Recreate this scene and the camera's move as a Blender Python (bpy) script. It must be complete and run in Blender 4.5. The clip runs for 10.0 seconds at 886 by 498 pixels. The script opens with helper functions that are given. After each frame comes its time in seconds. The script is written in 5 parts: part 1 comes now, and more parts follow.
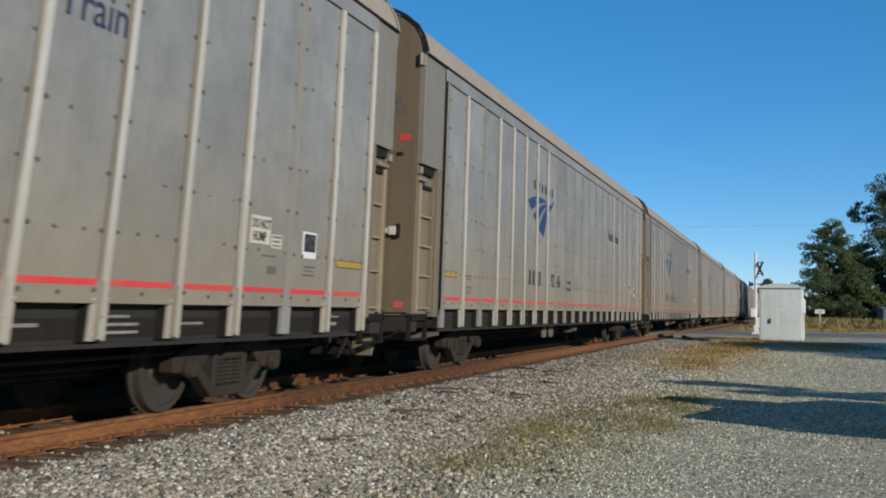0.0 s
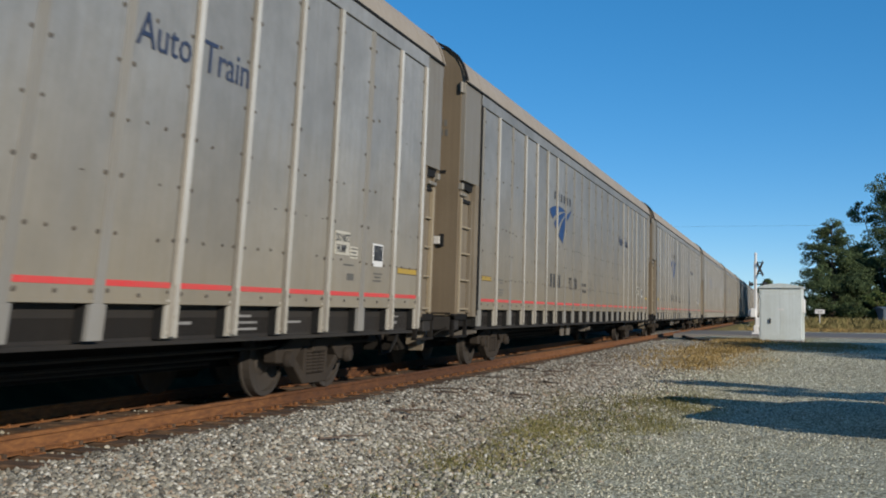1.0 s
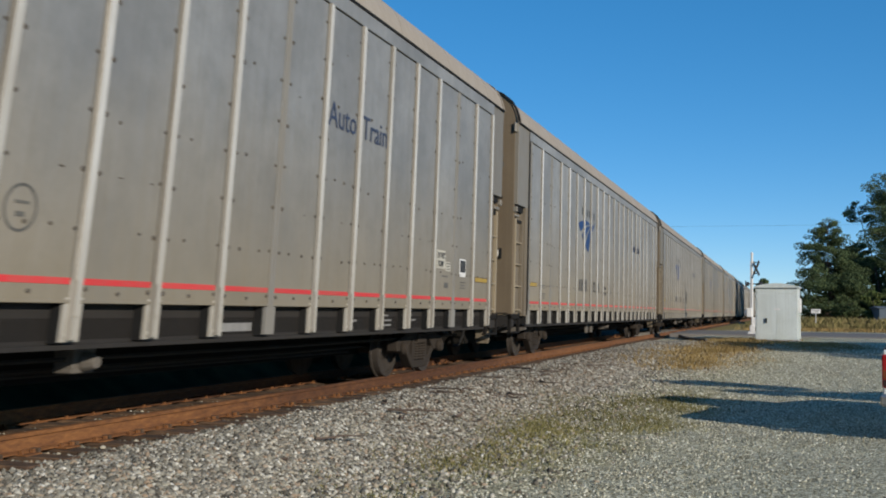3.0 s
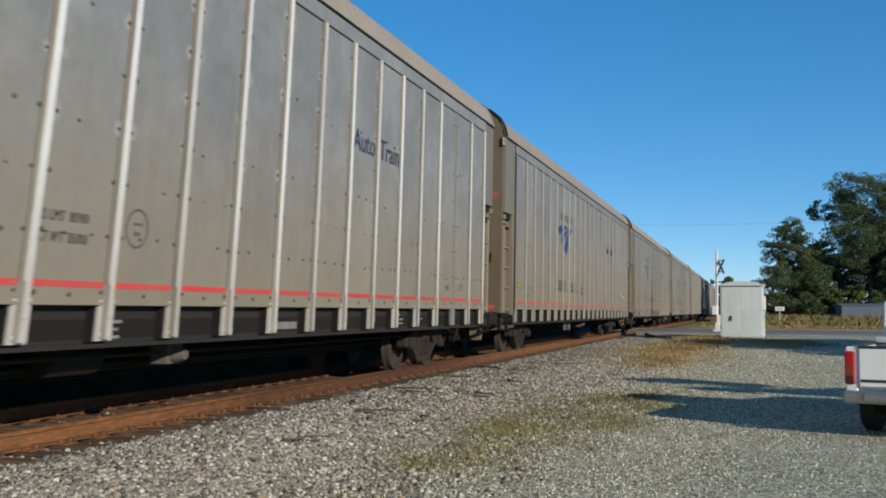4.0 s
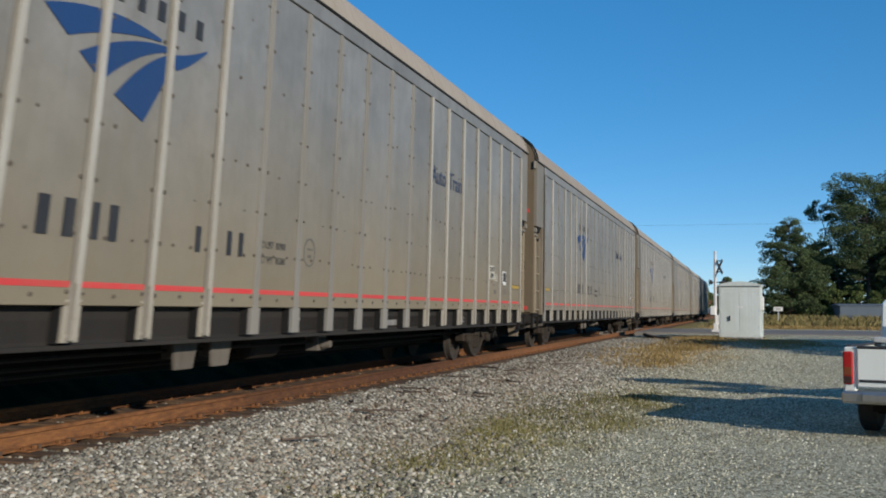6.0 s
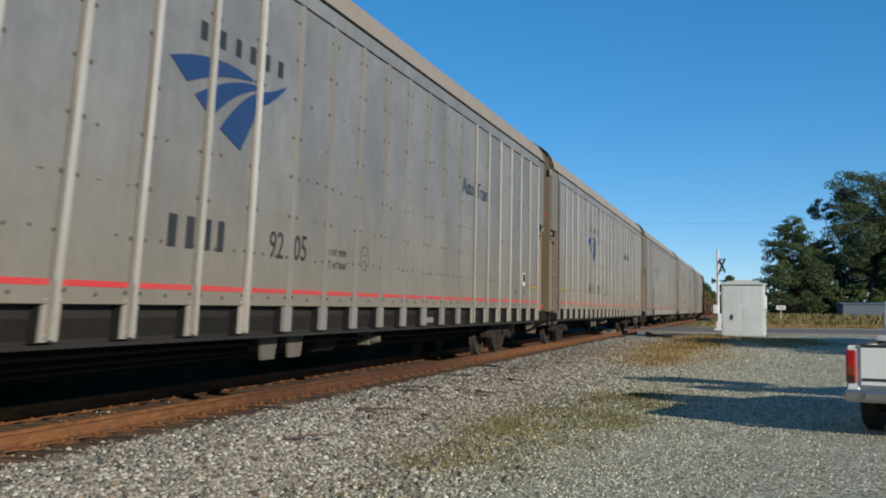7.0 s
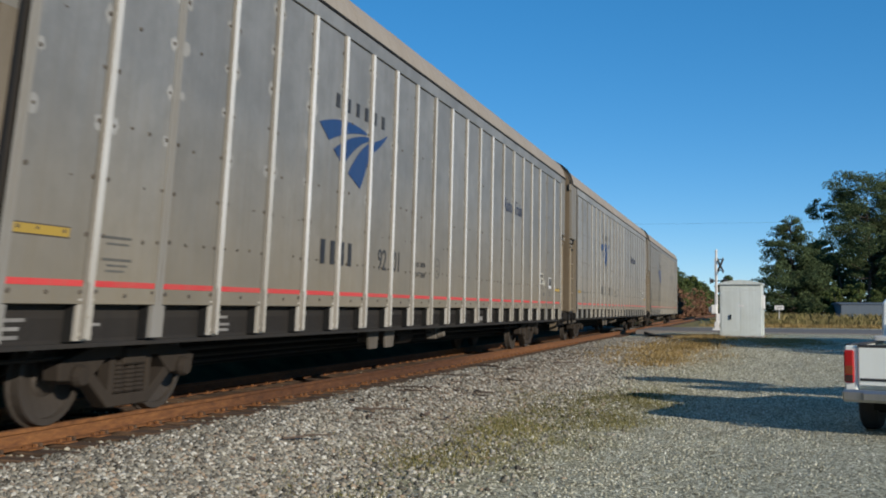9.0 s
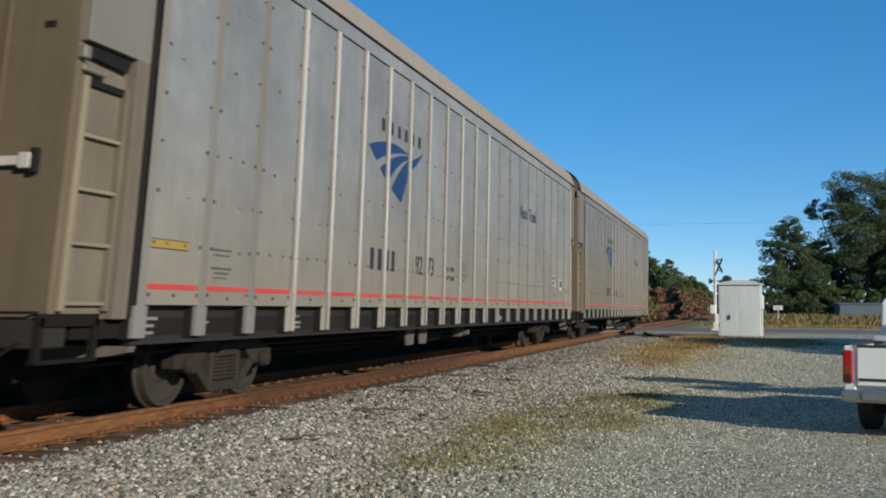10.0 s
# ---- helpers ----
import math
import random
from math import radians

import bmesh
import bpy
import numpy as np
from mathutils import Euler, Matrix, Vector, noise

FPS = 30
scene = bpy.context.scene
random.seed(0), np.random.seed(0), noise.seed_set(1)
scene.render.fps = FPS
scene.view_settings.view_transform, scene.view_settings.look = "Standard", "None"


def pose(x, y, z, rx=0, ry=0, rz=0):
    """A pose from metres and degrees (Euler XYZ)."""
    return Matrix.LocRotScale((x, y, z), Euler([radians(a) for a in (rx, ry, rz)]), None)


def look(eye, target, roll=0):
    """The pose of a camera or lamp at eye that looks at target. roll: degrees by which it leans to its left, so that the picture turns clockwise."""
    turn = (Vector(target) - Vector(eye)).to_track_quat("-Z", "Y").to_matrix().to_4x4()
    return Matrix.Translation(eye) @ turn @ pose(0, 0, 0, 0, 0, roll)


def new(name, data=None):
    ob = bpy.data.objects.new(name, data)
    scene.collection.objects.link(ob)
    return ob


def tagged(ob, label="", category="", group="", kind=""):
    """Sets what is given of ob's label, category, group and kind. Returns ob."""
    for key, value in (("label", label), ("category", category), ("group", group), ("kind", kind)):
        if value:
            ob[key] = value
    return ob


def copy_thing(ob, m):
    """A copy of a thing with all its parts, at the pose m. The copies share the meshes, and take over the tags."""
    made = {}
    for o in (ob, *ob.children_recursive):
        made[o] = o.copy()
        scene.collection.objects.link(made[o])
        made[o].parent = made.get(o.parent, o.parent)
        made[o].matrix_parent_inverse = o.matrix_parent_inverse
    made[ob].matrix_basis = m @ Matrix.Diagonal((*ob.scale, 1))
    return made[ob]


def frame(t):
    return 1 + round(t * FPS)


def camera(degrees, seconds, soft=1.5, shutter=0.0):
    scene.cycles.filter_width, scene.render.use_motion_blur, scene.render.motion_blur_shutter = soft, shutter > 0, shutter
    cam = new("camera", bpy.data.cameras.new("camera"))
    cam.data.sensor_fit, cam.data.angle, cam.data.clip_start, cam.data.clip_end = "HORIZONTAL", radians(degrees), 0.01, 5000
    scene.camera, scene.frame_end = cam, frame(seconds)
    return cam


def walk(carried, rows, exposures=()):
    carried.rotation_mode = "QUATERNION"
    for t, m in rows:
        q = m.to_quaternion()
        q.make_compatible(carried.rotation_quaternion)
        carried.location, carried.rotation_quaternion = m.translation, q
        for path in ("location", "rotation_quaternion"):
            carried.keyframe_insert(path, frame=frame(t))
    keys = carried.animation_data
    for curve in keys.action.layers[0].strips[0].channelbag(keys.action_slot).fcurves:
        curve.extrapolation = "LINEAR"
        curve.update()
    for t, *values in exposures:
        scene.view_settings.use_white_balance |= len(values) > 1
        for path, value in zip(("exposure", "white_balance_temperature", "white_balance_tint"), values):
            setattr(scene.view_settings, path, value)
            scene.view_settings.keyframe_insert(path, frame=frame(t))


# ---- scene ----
cam = camera(45.93, 10.0, soft=1.9, shutter=0.78)
# The clip's camera reads its picture out line by line, from the top down.
scene.cycles.rolling_shutter_type = "TOP"
scene.cycles.rolling_shutter_duration = 0.085
EYE = (0.0, 0.0, 1.088)
PATH = [
    (0.0, 18.094, 3.361, -0.663),
    (2.8, 18.094, 3.361, -0.663),
    (3.3, 17.150, 3.320, -0.490),
    (3.7, 16.200, 3.240, -0.330),
    (4.0, 16.134, 3.342, -0.311),
    (4.5, 16.047, 3.342, -0.311),
    (5.0, 16.047, 3.382, -0.311),
    (5.6, 16.018, 3.382, -0.311),
    (6.3, 16.105, 3.326, -0.311),
    (7.0, 16.192, 3.280, -0.311),
    (7.5, 16.105, 3.280, -0.311),
    (8.0, 16.105, 3.280, -0.311),
    (8.5, 16.134, 3.299, -0.311),
    (9.0, 16.105, 3.280, -0.311),
    (9.5, 16.105, 3.289, -0.311),
    (10.0, 16.047, 3.289, -0.311),
]
walk(cam, [(t, pose(*EYE, 90 + p, r, y)) for t, y, p, r in PATH], exposures=[(0.0, -0.14), (10.0, -0.14)])

# ---- light: low afternoon sun behind the camera, clear sky ----
SUN_EL, SUN_AZ = radians(18.5), math.atan2(-0.585, 0.811)
world = bpy.data.worlds.new("sky")
scene.world = world
world.use_nodes = True
wn = world.node_tree.nodes
sky = wn.new("ShaderNodeTexSky")
sky.sky_type, sky.sun_disc, sky.sun_elevation = "NISHITA", False, SUN_EL
sky.sun_rotation = math.pi / 2 - SUN_AZ
sky.air_density, sky.dust_density, sky.ozone_density = 0.6, 0.0, 4.5
wn["Background"].inputs["Strength"].default_value = 0.132
deep = wn.new("ShaderNodeHueSaturation")
deep.inputs["Saturation"].default_value = 1.44
deep.inputs["Hue"].default_value = 0.499
deep.inputs["Value"].default_value = 2.04
soften = wn.new("ShaderNodeGamma")
soften.inputs["Gamma"].default_value = 0.64
world.node_tree.links.new(sky.outputs[0], soften.inputs["Color"])
world.node_tree.links.new(soften.outputs[0], deep.inputs["Color"])
world.node_tree.links.new(deep.outputs[0], wn["Background"].inputs["Color"])
sun = new("sun", bpy.data.lights.new("sun", "SUN"))
sun.data.energy, sun.data.angle, sun.data.color = 5.0, radians(0.5), (1.0, 0.905, 0.775)
to_sun = Vector((math.cos(SUN_AZ) * math.cos(SUN_EL), math.sin(SUN_AZ) * math.cos(SUN_EL), math.sin(SUN_EL)))
sun.matrix_world = look(to_sun * 50, (0, 0, 0))


# ---- materials ----
class Mat:
    """A small builder for node materials."""

    def __init__(self, name, rough=0.7, metal=0.0):
        self.m = bpy.data.materials.new(name)
        self.m.use_nodes = True
        self.t = self.m.node_tree
        self.b = self.t.nodes["Principled BSDF"]
        self.b.inputs["Roughness"].default_value, self.b.inputs["Metallic"].default_value = rough, metal
        self.raw = self.t.nodes.new("ShaderNodeTexCoord").outputs["Object"]
        shift = self.t.nodes.new("ShaderNodeVectorMath")
        shift.operation = "MULTIPLY_ADD"
        self.t.links.new(self.t.nodes.new("ShaderNodeObjectInfo").outputs["Random"], shift.inputs[0])
        shift.inputs[1].default_value = (37.0, 53.0, 71.0)
        self.t.links.new(self.raw, shift.inputs[2])
        self.co = shift.outputs[0]  # every piece takes its own stretch of the pattern

    def link(self, a, b):
        self.t.links.new(a, b)

    def set(self, socket, value):
        if isinstance(value, bpy.types.NodeSocket):
            self.link(value, socket)
        else:
            socket.default_value = value

    def scaled(self, x, y, z):
        n = self.t.nodes.new("ShaderNodeMapping")
        n.inputs["Scale"].default_value = (x, y, z)
        self.link(self.co, n.inputs["Vector"])
        return n.outputs[0]

    def noise(self, scale, detail=4.0, rough=0.6, vec=None):
        n = self.t.nodes.new("ShaderNodeTexNoise")
        n.inputs["Scale"].default_value, n.inputs["Detail"].default_value = scale, detail
        n.inputs["Roughness"].default_value = rough
        self.link(vec or self.co, n.inputs["Vector"])
        return n.outputs["Fac"]

    def cells(self, scale, feature="F1", vec=None):
        n = self.t.nodes.new("ShaderNodeTexVoronoi")
        n.feature = feature
        n.inputs["Scale"].default_value = scale
        self.link(vec or self.co, n.inputs["Vector"])
        return n

    def ramp(self, fac, *stops):
        n = self.t.nodes.new("ShaderNodeValToRGB")
        e = n.color_ramp.elements
        while len(e) < len(stops):
            e.new(0.5)
        for k, (at, c) in zip(e, stops):
            k.position = at
            k.color = (*c, 1) if isinstance(c, tuple) else (c, c, c, 1)
        self.link(fac, n.inputs[0])
        return n.outputs[0]

    def mix(self, fac, a, b, kind="MIX"):
        n = self.t.nodes.new("ShaderNodeMix")
        n.data_type, n.blend_type = "RGBA", kind
        self.set(n.inputs[0], fac)
        for s, v in ((n.inputs[6], a), (n.inputs[7], b)):
            self.set(s, (*v, 1) if isinstance(v, tuple) else v)
        return n.outputs[2]

    def math(self, op, a, b=0.0, c=0.0):
        n = self.t.nodes.new("ShaderNodeMath")
        n.operation = op
        for s, v in zip(n.inputs, (a, b, c)):
            self.set(s, v)
        return n.outputs[0]

    def axis(self, k):
        n = self.t.nodes.new("ShaderNodeSeparateXYZ")
        self.link(self.raw, n.inputs[0])
        return n.outputs[k]

    def random(self, island=False):
        if island:
            return self.t.nodes.new("ShaderNodeNewGeometry").outputs["Random Per Island"]
        return self.t.nodes.new("ShaderNodeObjectInfo").outputs["Random"]

    def wagon(self, k):
        """What sets one wagon apart: 0 its dust, 1 its tone, 2 how clean its posts are."""
        n = self.t.nodes.new("ShaderNodeSeparateColor")
        self.link(self.t.nodes.new("ShaderNodeObjectInfo").outputs["Color"], n.inputs[0])
        return n.outputs[k]

    def done(self, colour, bump=None, strength=0.3, distance=0.01, rough=None):
        self.set(self.b.inputs["Base Color"], (*colour, 1) if isinstance(colour, tuple) else colour)
        if rough is not None:
            self.set(self.b.inputs["Roughness"], rough)
        if bump is not None:
            n = self.t.nodes.new("ShaderNodeBump")
            n.inputs["Strength"].default_value, n.inputs["Distance"].default_value = strength, distance
            self.link(bump, n.inputs["Height"])
            self.link(n.outputs[0], self.b.inputs["Normal"])
        return self.m


def painted(name, colour, dirt, rough=0.5, metal=0.0, amount=0.5, grain=3.0, streak=1.0, bump=0.15, gloss=0.0, sheen=0.5):
    """Weathered paint or metal: broad stains, vertical streaks and fine grain; every piece a little different."""
    m = Mat(name, rough, metal)
    m.b.inputs["Specular IOR Level"].default_value = sheen
    broad = m.noise(0.7, 5, 0.65)
    streaks = m.noise(1.0, 4, 0.6, m.scaled(9, 9, 0.5 * streak))
    fine = m.noise(grain * 14, 3, 0.7)
    f = m.math("ADD", m.math("MULTIPLY", broad, 0.55), m.math("MULTIPLY", streaks, 0.45))
    f = m.math("MULTIPLY_ADD", fine, 0.25, f)
    fac = m.ramp(f, (0.48, 0.0), (0.85, amount))
    c = m.mix(fac, colour, dirt)
    tone = m.ramp(m.random(), (0.0, 0.88), (1.0, 1.0))
    c = m.mix(1.0, c, tone, "MULTIPLY")
    r = m.math("MULTIPLY_ADD", fac, 0.3, rough)
    if gloss:
        r = m.math("SUBTRACT", r, m.math("MULTIPLY", m.ramp(m.random(), (0.55, 0.0), (0.75, 1.0)), gloss))
    return m.done(c, fine, bump, 0.004, r)


def side_material():
    """Grey galvanised side sheet, dusted tan towards the sill, with streaks, cloudy patches and close vertical corrugation."""
    m = Mat("side_sheet", 0.5, 0.0)
    m.b.inputs["Specular IOR Level"].default_value = 0.1
    broad = m.noise(0.55, 5, 0.6)
    streaks = m.noise(1.0, 5, 0.65, m.scaled(7, 7, 0.35))
    runs = m.noise(1.0, 4, 0.7, m.scaled(26, 26, 0.5))
    fine = m.noise(60, 3, 0.7)
    base = m.mix(m.ramp(broad, (0.3, 0.0), (0.7, 1.0)), (0.225, 0.225, 0.215), (0.345, 0.343, 0.326))
    base = m.mix(m.ramp(streaks, (0.45, 0.0), (0.8, 0.35)), base, (0.19, 0.187, 0.177))
    base = m.mix(m.ramp(m.noise(2.6, 5, 0.7), (0.42, 0.0), (0.72, 0.5)), base, (0.18, 0.183, 0.172))
    base = m.mix(m.ramp(runs, (0.56, 0.0), (0.82, 0.4)), base, (0.18, 0.155, 0.12))
    low = m.math("MULTIPLY_ADD", m.axis(2), -0.30, 1.0)
    low = m.math("ADD", low, m.math("MULTIPLY", m.wagon(0), 0.55))
    low = m.math("ADD", low, m.math("MULTIPLY_ADD", broad, 0.5, -0.25))
    low = m.math("ADD", low, m.math("MULTIPLY_ADD", streaks, 0.3, -0.15))
    dust = m.ramp(low, (0.2, 0.0), (1.05, 0.9))
    base = m.mix(dust, base, m.mix(m.noise(1.3, 5, 0.7), (0.265, 0.222, 0.150), (0.215, 0.180, 0.122)))
    tone = m.ramp(m.random(), (0.0, 0.90), (1.0, 1.04))
    base = m.mix(1.0, base, tone, "MULTIPLY")
    shade = m.ramp(m.wagon(1), (0.0, 0.70), (1.0, 1.1))
    base = m.mix(1.0, base, shade, "MULTIPLY")
    m.set(m.b.inputs["Metallic"], m.math("MULTIPLY_ADD", dust, -0.2, 0.28))
    wave = m.t.nodes.new("ShaderNodeTexWave")
    wave.bands_direction = "Y"
    wave.inputs["Scale"].default_value = 4.2
    m.link(m.raw, wave.inputs["Vector"])
    h = m.math("MULTIPLY_ADD", fine, 0.35, m.math("MULTIPLY", wave.outputs["Fac"], 0.3))
    h = m.math("MULTIPLY_ADD", m.noise(1.1, 3, 0.5), 2.0, h)
    return m.done(base, h, 0.16, 0.006, m.math("MULTIPLY_ADD", dust, 0.2, 0.5))


def post_material():
    """Galvanised post face: cream with road dirt, or washed nearly white, wagon by wagon."""
    m = Mat("post_steel", 0.5, 0.1)
    m.b.inputs["Specular IOR Level"].default_value = 0.25
    broad = m.noise(0.9, 5, 0.65)
    streaks = m.noise(1.0, 4, 0.6, m.scaled(9, 9, 0.4))
    fine = m.noise(30, 3, 0.7)
    one = m.ramp(m.random(), (0.0, 0.35), (0.7, 1.0))
    clean = m.math("MULTIPLY", m.wagon(2), one)
    c = m.mix(clean, (0.40, 0.385, 0.335), (0.74, 0.735, 0.71))
    dirt = m.ramp(m.math("MULTIPLY_ADD", streaks, 0.5, m.math("MULTIPLY", broad, 0.5)), (0.42, 0.0), (0.72, 0.75))
    c = m.mix(dirt, c, m.mix(clean, (0.235, 0.198, 0.145), (0.52, 0.50, 0.45)))
    low = m.ramp(m.math("MULTIPLY_ADD", m.axis(2), -0.5, 1.2), (0.0, 0.0), (0.7, 0.55))
    c = m.mix(low, c, (0.30, 0.262, 0.195))
    return m.done(c, fine, 0.05, 0.004)


M = {
    "side": side_material(),
    "post": post_material(),
    "flank": painted("post_flank_steel", (0.185, 0.172, 0.145), (0.125, 0.102, 0.072), 0.62, 0.35, 0.75, 2.0, 0.6, 0.05, 0.10),
    "flat_post": painted("flat_post_steel", (0.235, 0.230, 0.212), (0.19, 0.165, 0.125), 0.7, 0.0, 0.6, sheen=0.1),
    "sill": painted("sill_paint", (0.027, 0.025, 0.023), (0.046, 0.040, 0.034), 0.6, 0.0, 0.7, sheen=0.15),
    "roof": painted("roof_sheet", (0.33, 0.283, 0.222), (0.235, 0.195, 0.148), 0.6, 0.0, 0.7, 2.0, 2.0),
    "door": painted("door_paint", (0.165, 0.129, 0.086), (0.105, 0.079, 0.051), 0.65, 0.0, 0.8, 2.5, 0.5, sheen=0.15),
    "corner": painted("corner_sheet", (0.215, 0.198, 0.165), (0.150, 0.124, 0.085), 0.5, 0.1, 0.6),
    "recess": painted("ladder_recess", (0.190, 0.158, 0.112), (0.105, 0.080, 0.052), 0.7, 0.0, 0.9),
    "rung": painted("rung_paint", (0.29, 0.24, 0.16), (0.17, 0.13, 0.08), 0.55, 0.0, 0.6),
    "patch": painted("pale_primer", (0.33, 0.328, 0.31), (0.24, 0.235, 0.218), 0.7, 0.0, 0.9, sheen=0.1),
    "black": painted("black_rubber_and_gaps", (0.012, 0.012, 0.012), (0.03, 0.028, 0.025), 0.7, 0.0, 0.5, sheen=0.15),
    "under": painted("underframe_grime", (0.010, 0.009, 0.008), (0.02, 0.017, 0.014), 0.8, 0.0, 0.8, sheen=0.15),
    "hanger": painted("hanger_paint", (0.15, 0.135, 0.115), (0.07, 0.06, 0.05), 0.7, 0.0, 0.8, sheen=0.15),
    "bogie": painted("bogie_grime", (0.030, 0.025, 0.021), (0.052, 0.041, 0.031), 0.8, 0.0, 0.8, 3, 1, 0.4, sheen=0.15),
    "wheel": painted("wheel_steel", (0.062, 0.052, 0.043), (0.036, 0.028, 0.021), 0.6, 0.3, 0.8),
    "tread": painted("wheel_tread", (0.34, 0.33, 0.31), (0.2, 0.18, 0.16), 0.3, 0.8, 0.5),
    "bolt": painted("bolt_rust", (0.070, 0.060, 0.048), (0.11, 0.085, 0.06), 0.7, 0.0, 0.6),
    "red": painted("red_stripe", (0.62, 0.035, 0.04), (0.36, 0.14, 0.10), 0.45, 0.0, 0.7),
    "blue": painted("blue_vinyl", (0.012, 0.046, 0.145), (0.030, 0.058, 0.125), 0.5, 0.0, 0.5),
    "slate": painted("slate_vinyl", (0.024, 0.036, 0.075), (0.065, 0.075, 0.095), 0.45, 0.0, 0.5),
    "ink": painted("ink_dark", (0.022, 0.022, 0.024), (0.07, 0.068, 0.062), 0.5, 0.0, 0.5),
    "bar": painted("pale_stencil", (0.27, 0.262, 0.245), (0.10, 0.095, 0.088), 0.6, 0.0, 0.9),
    "faint": painted("worn_stencil", (0.075, 0.072, 0.064), (0.17, 0.16, 0.135), 0.6, 0.0, 0.7),
    "yellow": painted("yellow_decal", (0.40, 0.265, 0.04), (0.27, 0.19, 0.06), 0.5, 0.0, 0.5),
    "white": painted("white_paint", (0.72, 0.71, 0.68), (0.5, 0.47, 0.42), 0.45, 0.0, 0.4),
    "cream": painted("cream_placard", (0.50, 0.475, 0.395), (0.34, 0.31, 0.24), 0.55, 0.0, 0.6),
    "lever": painted("lever_paint", (0.62, 0.60, 0.55), (0.35, 0.31, 0.25), 0.45, 0.1, 0.6),
    "galv": painted("galvanised", (0.56, 0.57, 0.55), (0.42, 0.41, 0.37), 0.45, 0.1, 0.5),
    "asphalt": painted("asphalt", (0.20, 0.185, 0.165), (0.27, 0.245, 0.215), 0.85, 0.0, 0.8, 6, 1, 0.6, sheen=0.15),
    "concrete": painted("concrete", (0.36, 0.34, 0.31), (0.24, 0.22, 0.19), 0.85, 0.0, 0.7, 4),
    "truck_paint": painted("truck_paint", (0.88, 0.91, 0.85), (0.72, 0.72, 0.64), 0.22, 0.0, 0.35, 1, 1, 0.02),
    "bumper": painted("bumper_steel", (0.55, 0.55, 0.54), (0.30, 0.29, 0.27), 0.28, 0.85, 0.5),
    "tyre": painted("tyre_rubber", (0.018, 0.018, 0.018), (0.05, 0.045, 0.04), 0.8, 0.0, 0.6),
    "plastic": painted("dark_plastic", (0.025, 0.025, 0.027), (0.05, 0.05, 0.05), 0.5, 0.0, 0.4),
    "wood": painted("weathered_wood", (0.19, 0.13, 0.085), (0.10, 0.075, 0.055), 0.85, 0.0, 0.8, 4, 1, 0.5),
    "bark": painted("bark", (0.11, 0.08, 0.06), (0.06, 0.045, 0.035), 0.9, 0.0, 0.8, 5, 1, 0.7),
    "house": painted("pale_green_white_paint", (0.60, 0.645, 0.62), (0.40, 0.42, 0.37), 0.5, 0.0, 0.75, 2.0, 0.8),
    "blue_wall": painted("blue_grey_siding", (0.135, 0.165, 0.195), (0.105, 0.125, 0.145), 0.6, 0.0, 0.6, sheen=0.15),
}


def rail_material():
    m = Mat("rusty_rail", 0.8)
    f = m.noise(6, 6, 0.7, m.scaled(4, 1, 4))
    c = m.ramp(f, (0.3, (0.070, 0.027, 0.010)), (0.55, (0.160, 0.065, 0.020)), (0.75, (0.25, 0.112, 0.036)))
    along = m.noise(1.0, 3, 0.6, m.scaled(0.3, 0.16, 0.3))
    # darker from about 13 to 23 m along the track, brighter before and after
    stretch_tone = m.ramp(m.math("DIVIDE", m.axis(1), 40.0), (0.24, 0.80), (0.32, 0.22), (0.58, 0.28), (0.66, 0.62))
    along = m.math("ADD", m.math("MULTIPLY", along, 0.4), m.math("MULTIPLY", stretch_tone, 0.6))
    c = m.mix(1.0, c, m.ramp(along, (0.30, (0.46, 0.42, 0.42)), (0.66, (1.28, 1.28, 1.22))), "MULTIPLY")
    return m.done(c, m.noise(70, 3), 0.3, 0.003)


def tie_material():
    m = Mat("creosoted_tie", 0.9)
    f = m.noise(5, 6, 0.7, m.scaled(1, 9, 9))
    c = m.ramp(f, (0.3, (0.030, 0.019, 0.013)), (0.52, (0.085, 0.050, 0.028)), (0.75, (0.22, 0.13, 0.07)))
    c = m.mix(1.0, c, m.ramp(m.random(), (0, 0.6), (1, 1.1)), "MULTIPLY")
    return m.done(c, f, 0.6, 0.01)


def stone_material(name, stops):
    m = Mat(name, 0.85)
    m.b.inputs["Specular IOR Level"].default_value = 0.15
    c = m.ramp(m.random(True), *stops)
    c = m.mix(m.ramp(m.noise(40, 3), (0.4, 0.0), (0.7, 0.35)), c, (0.22, 0.17, 0.12))
    return m.done(c, m.noise(120, 2), 0.3, 0.003)


def leaf_material(name, a, b, c):
    m = Mat(name, 0.8)
    m.b.inputs["Specular IOR Level"].default_value = 0.15
    col = m.ramp(m.random(True), (0.0, a), (0.5, b), (1.0, c))
    col = m.mix(1.0, col, m.ramp(m.noise(0.35, 3), (0.3, 0.55), (0.7, 1.15)), "MULTIPLY")
    return m.done(col)


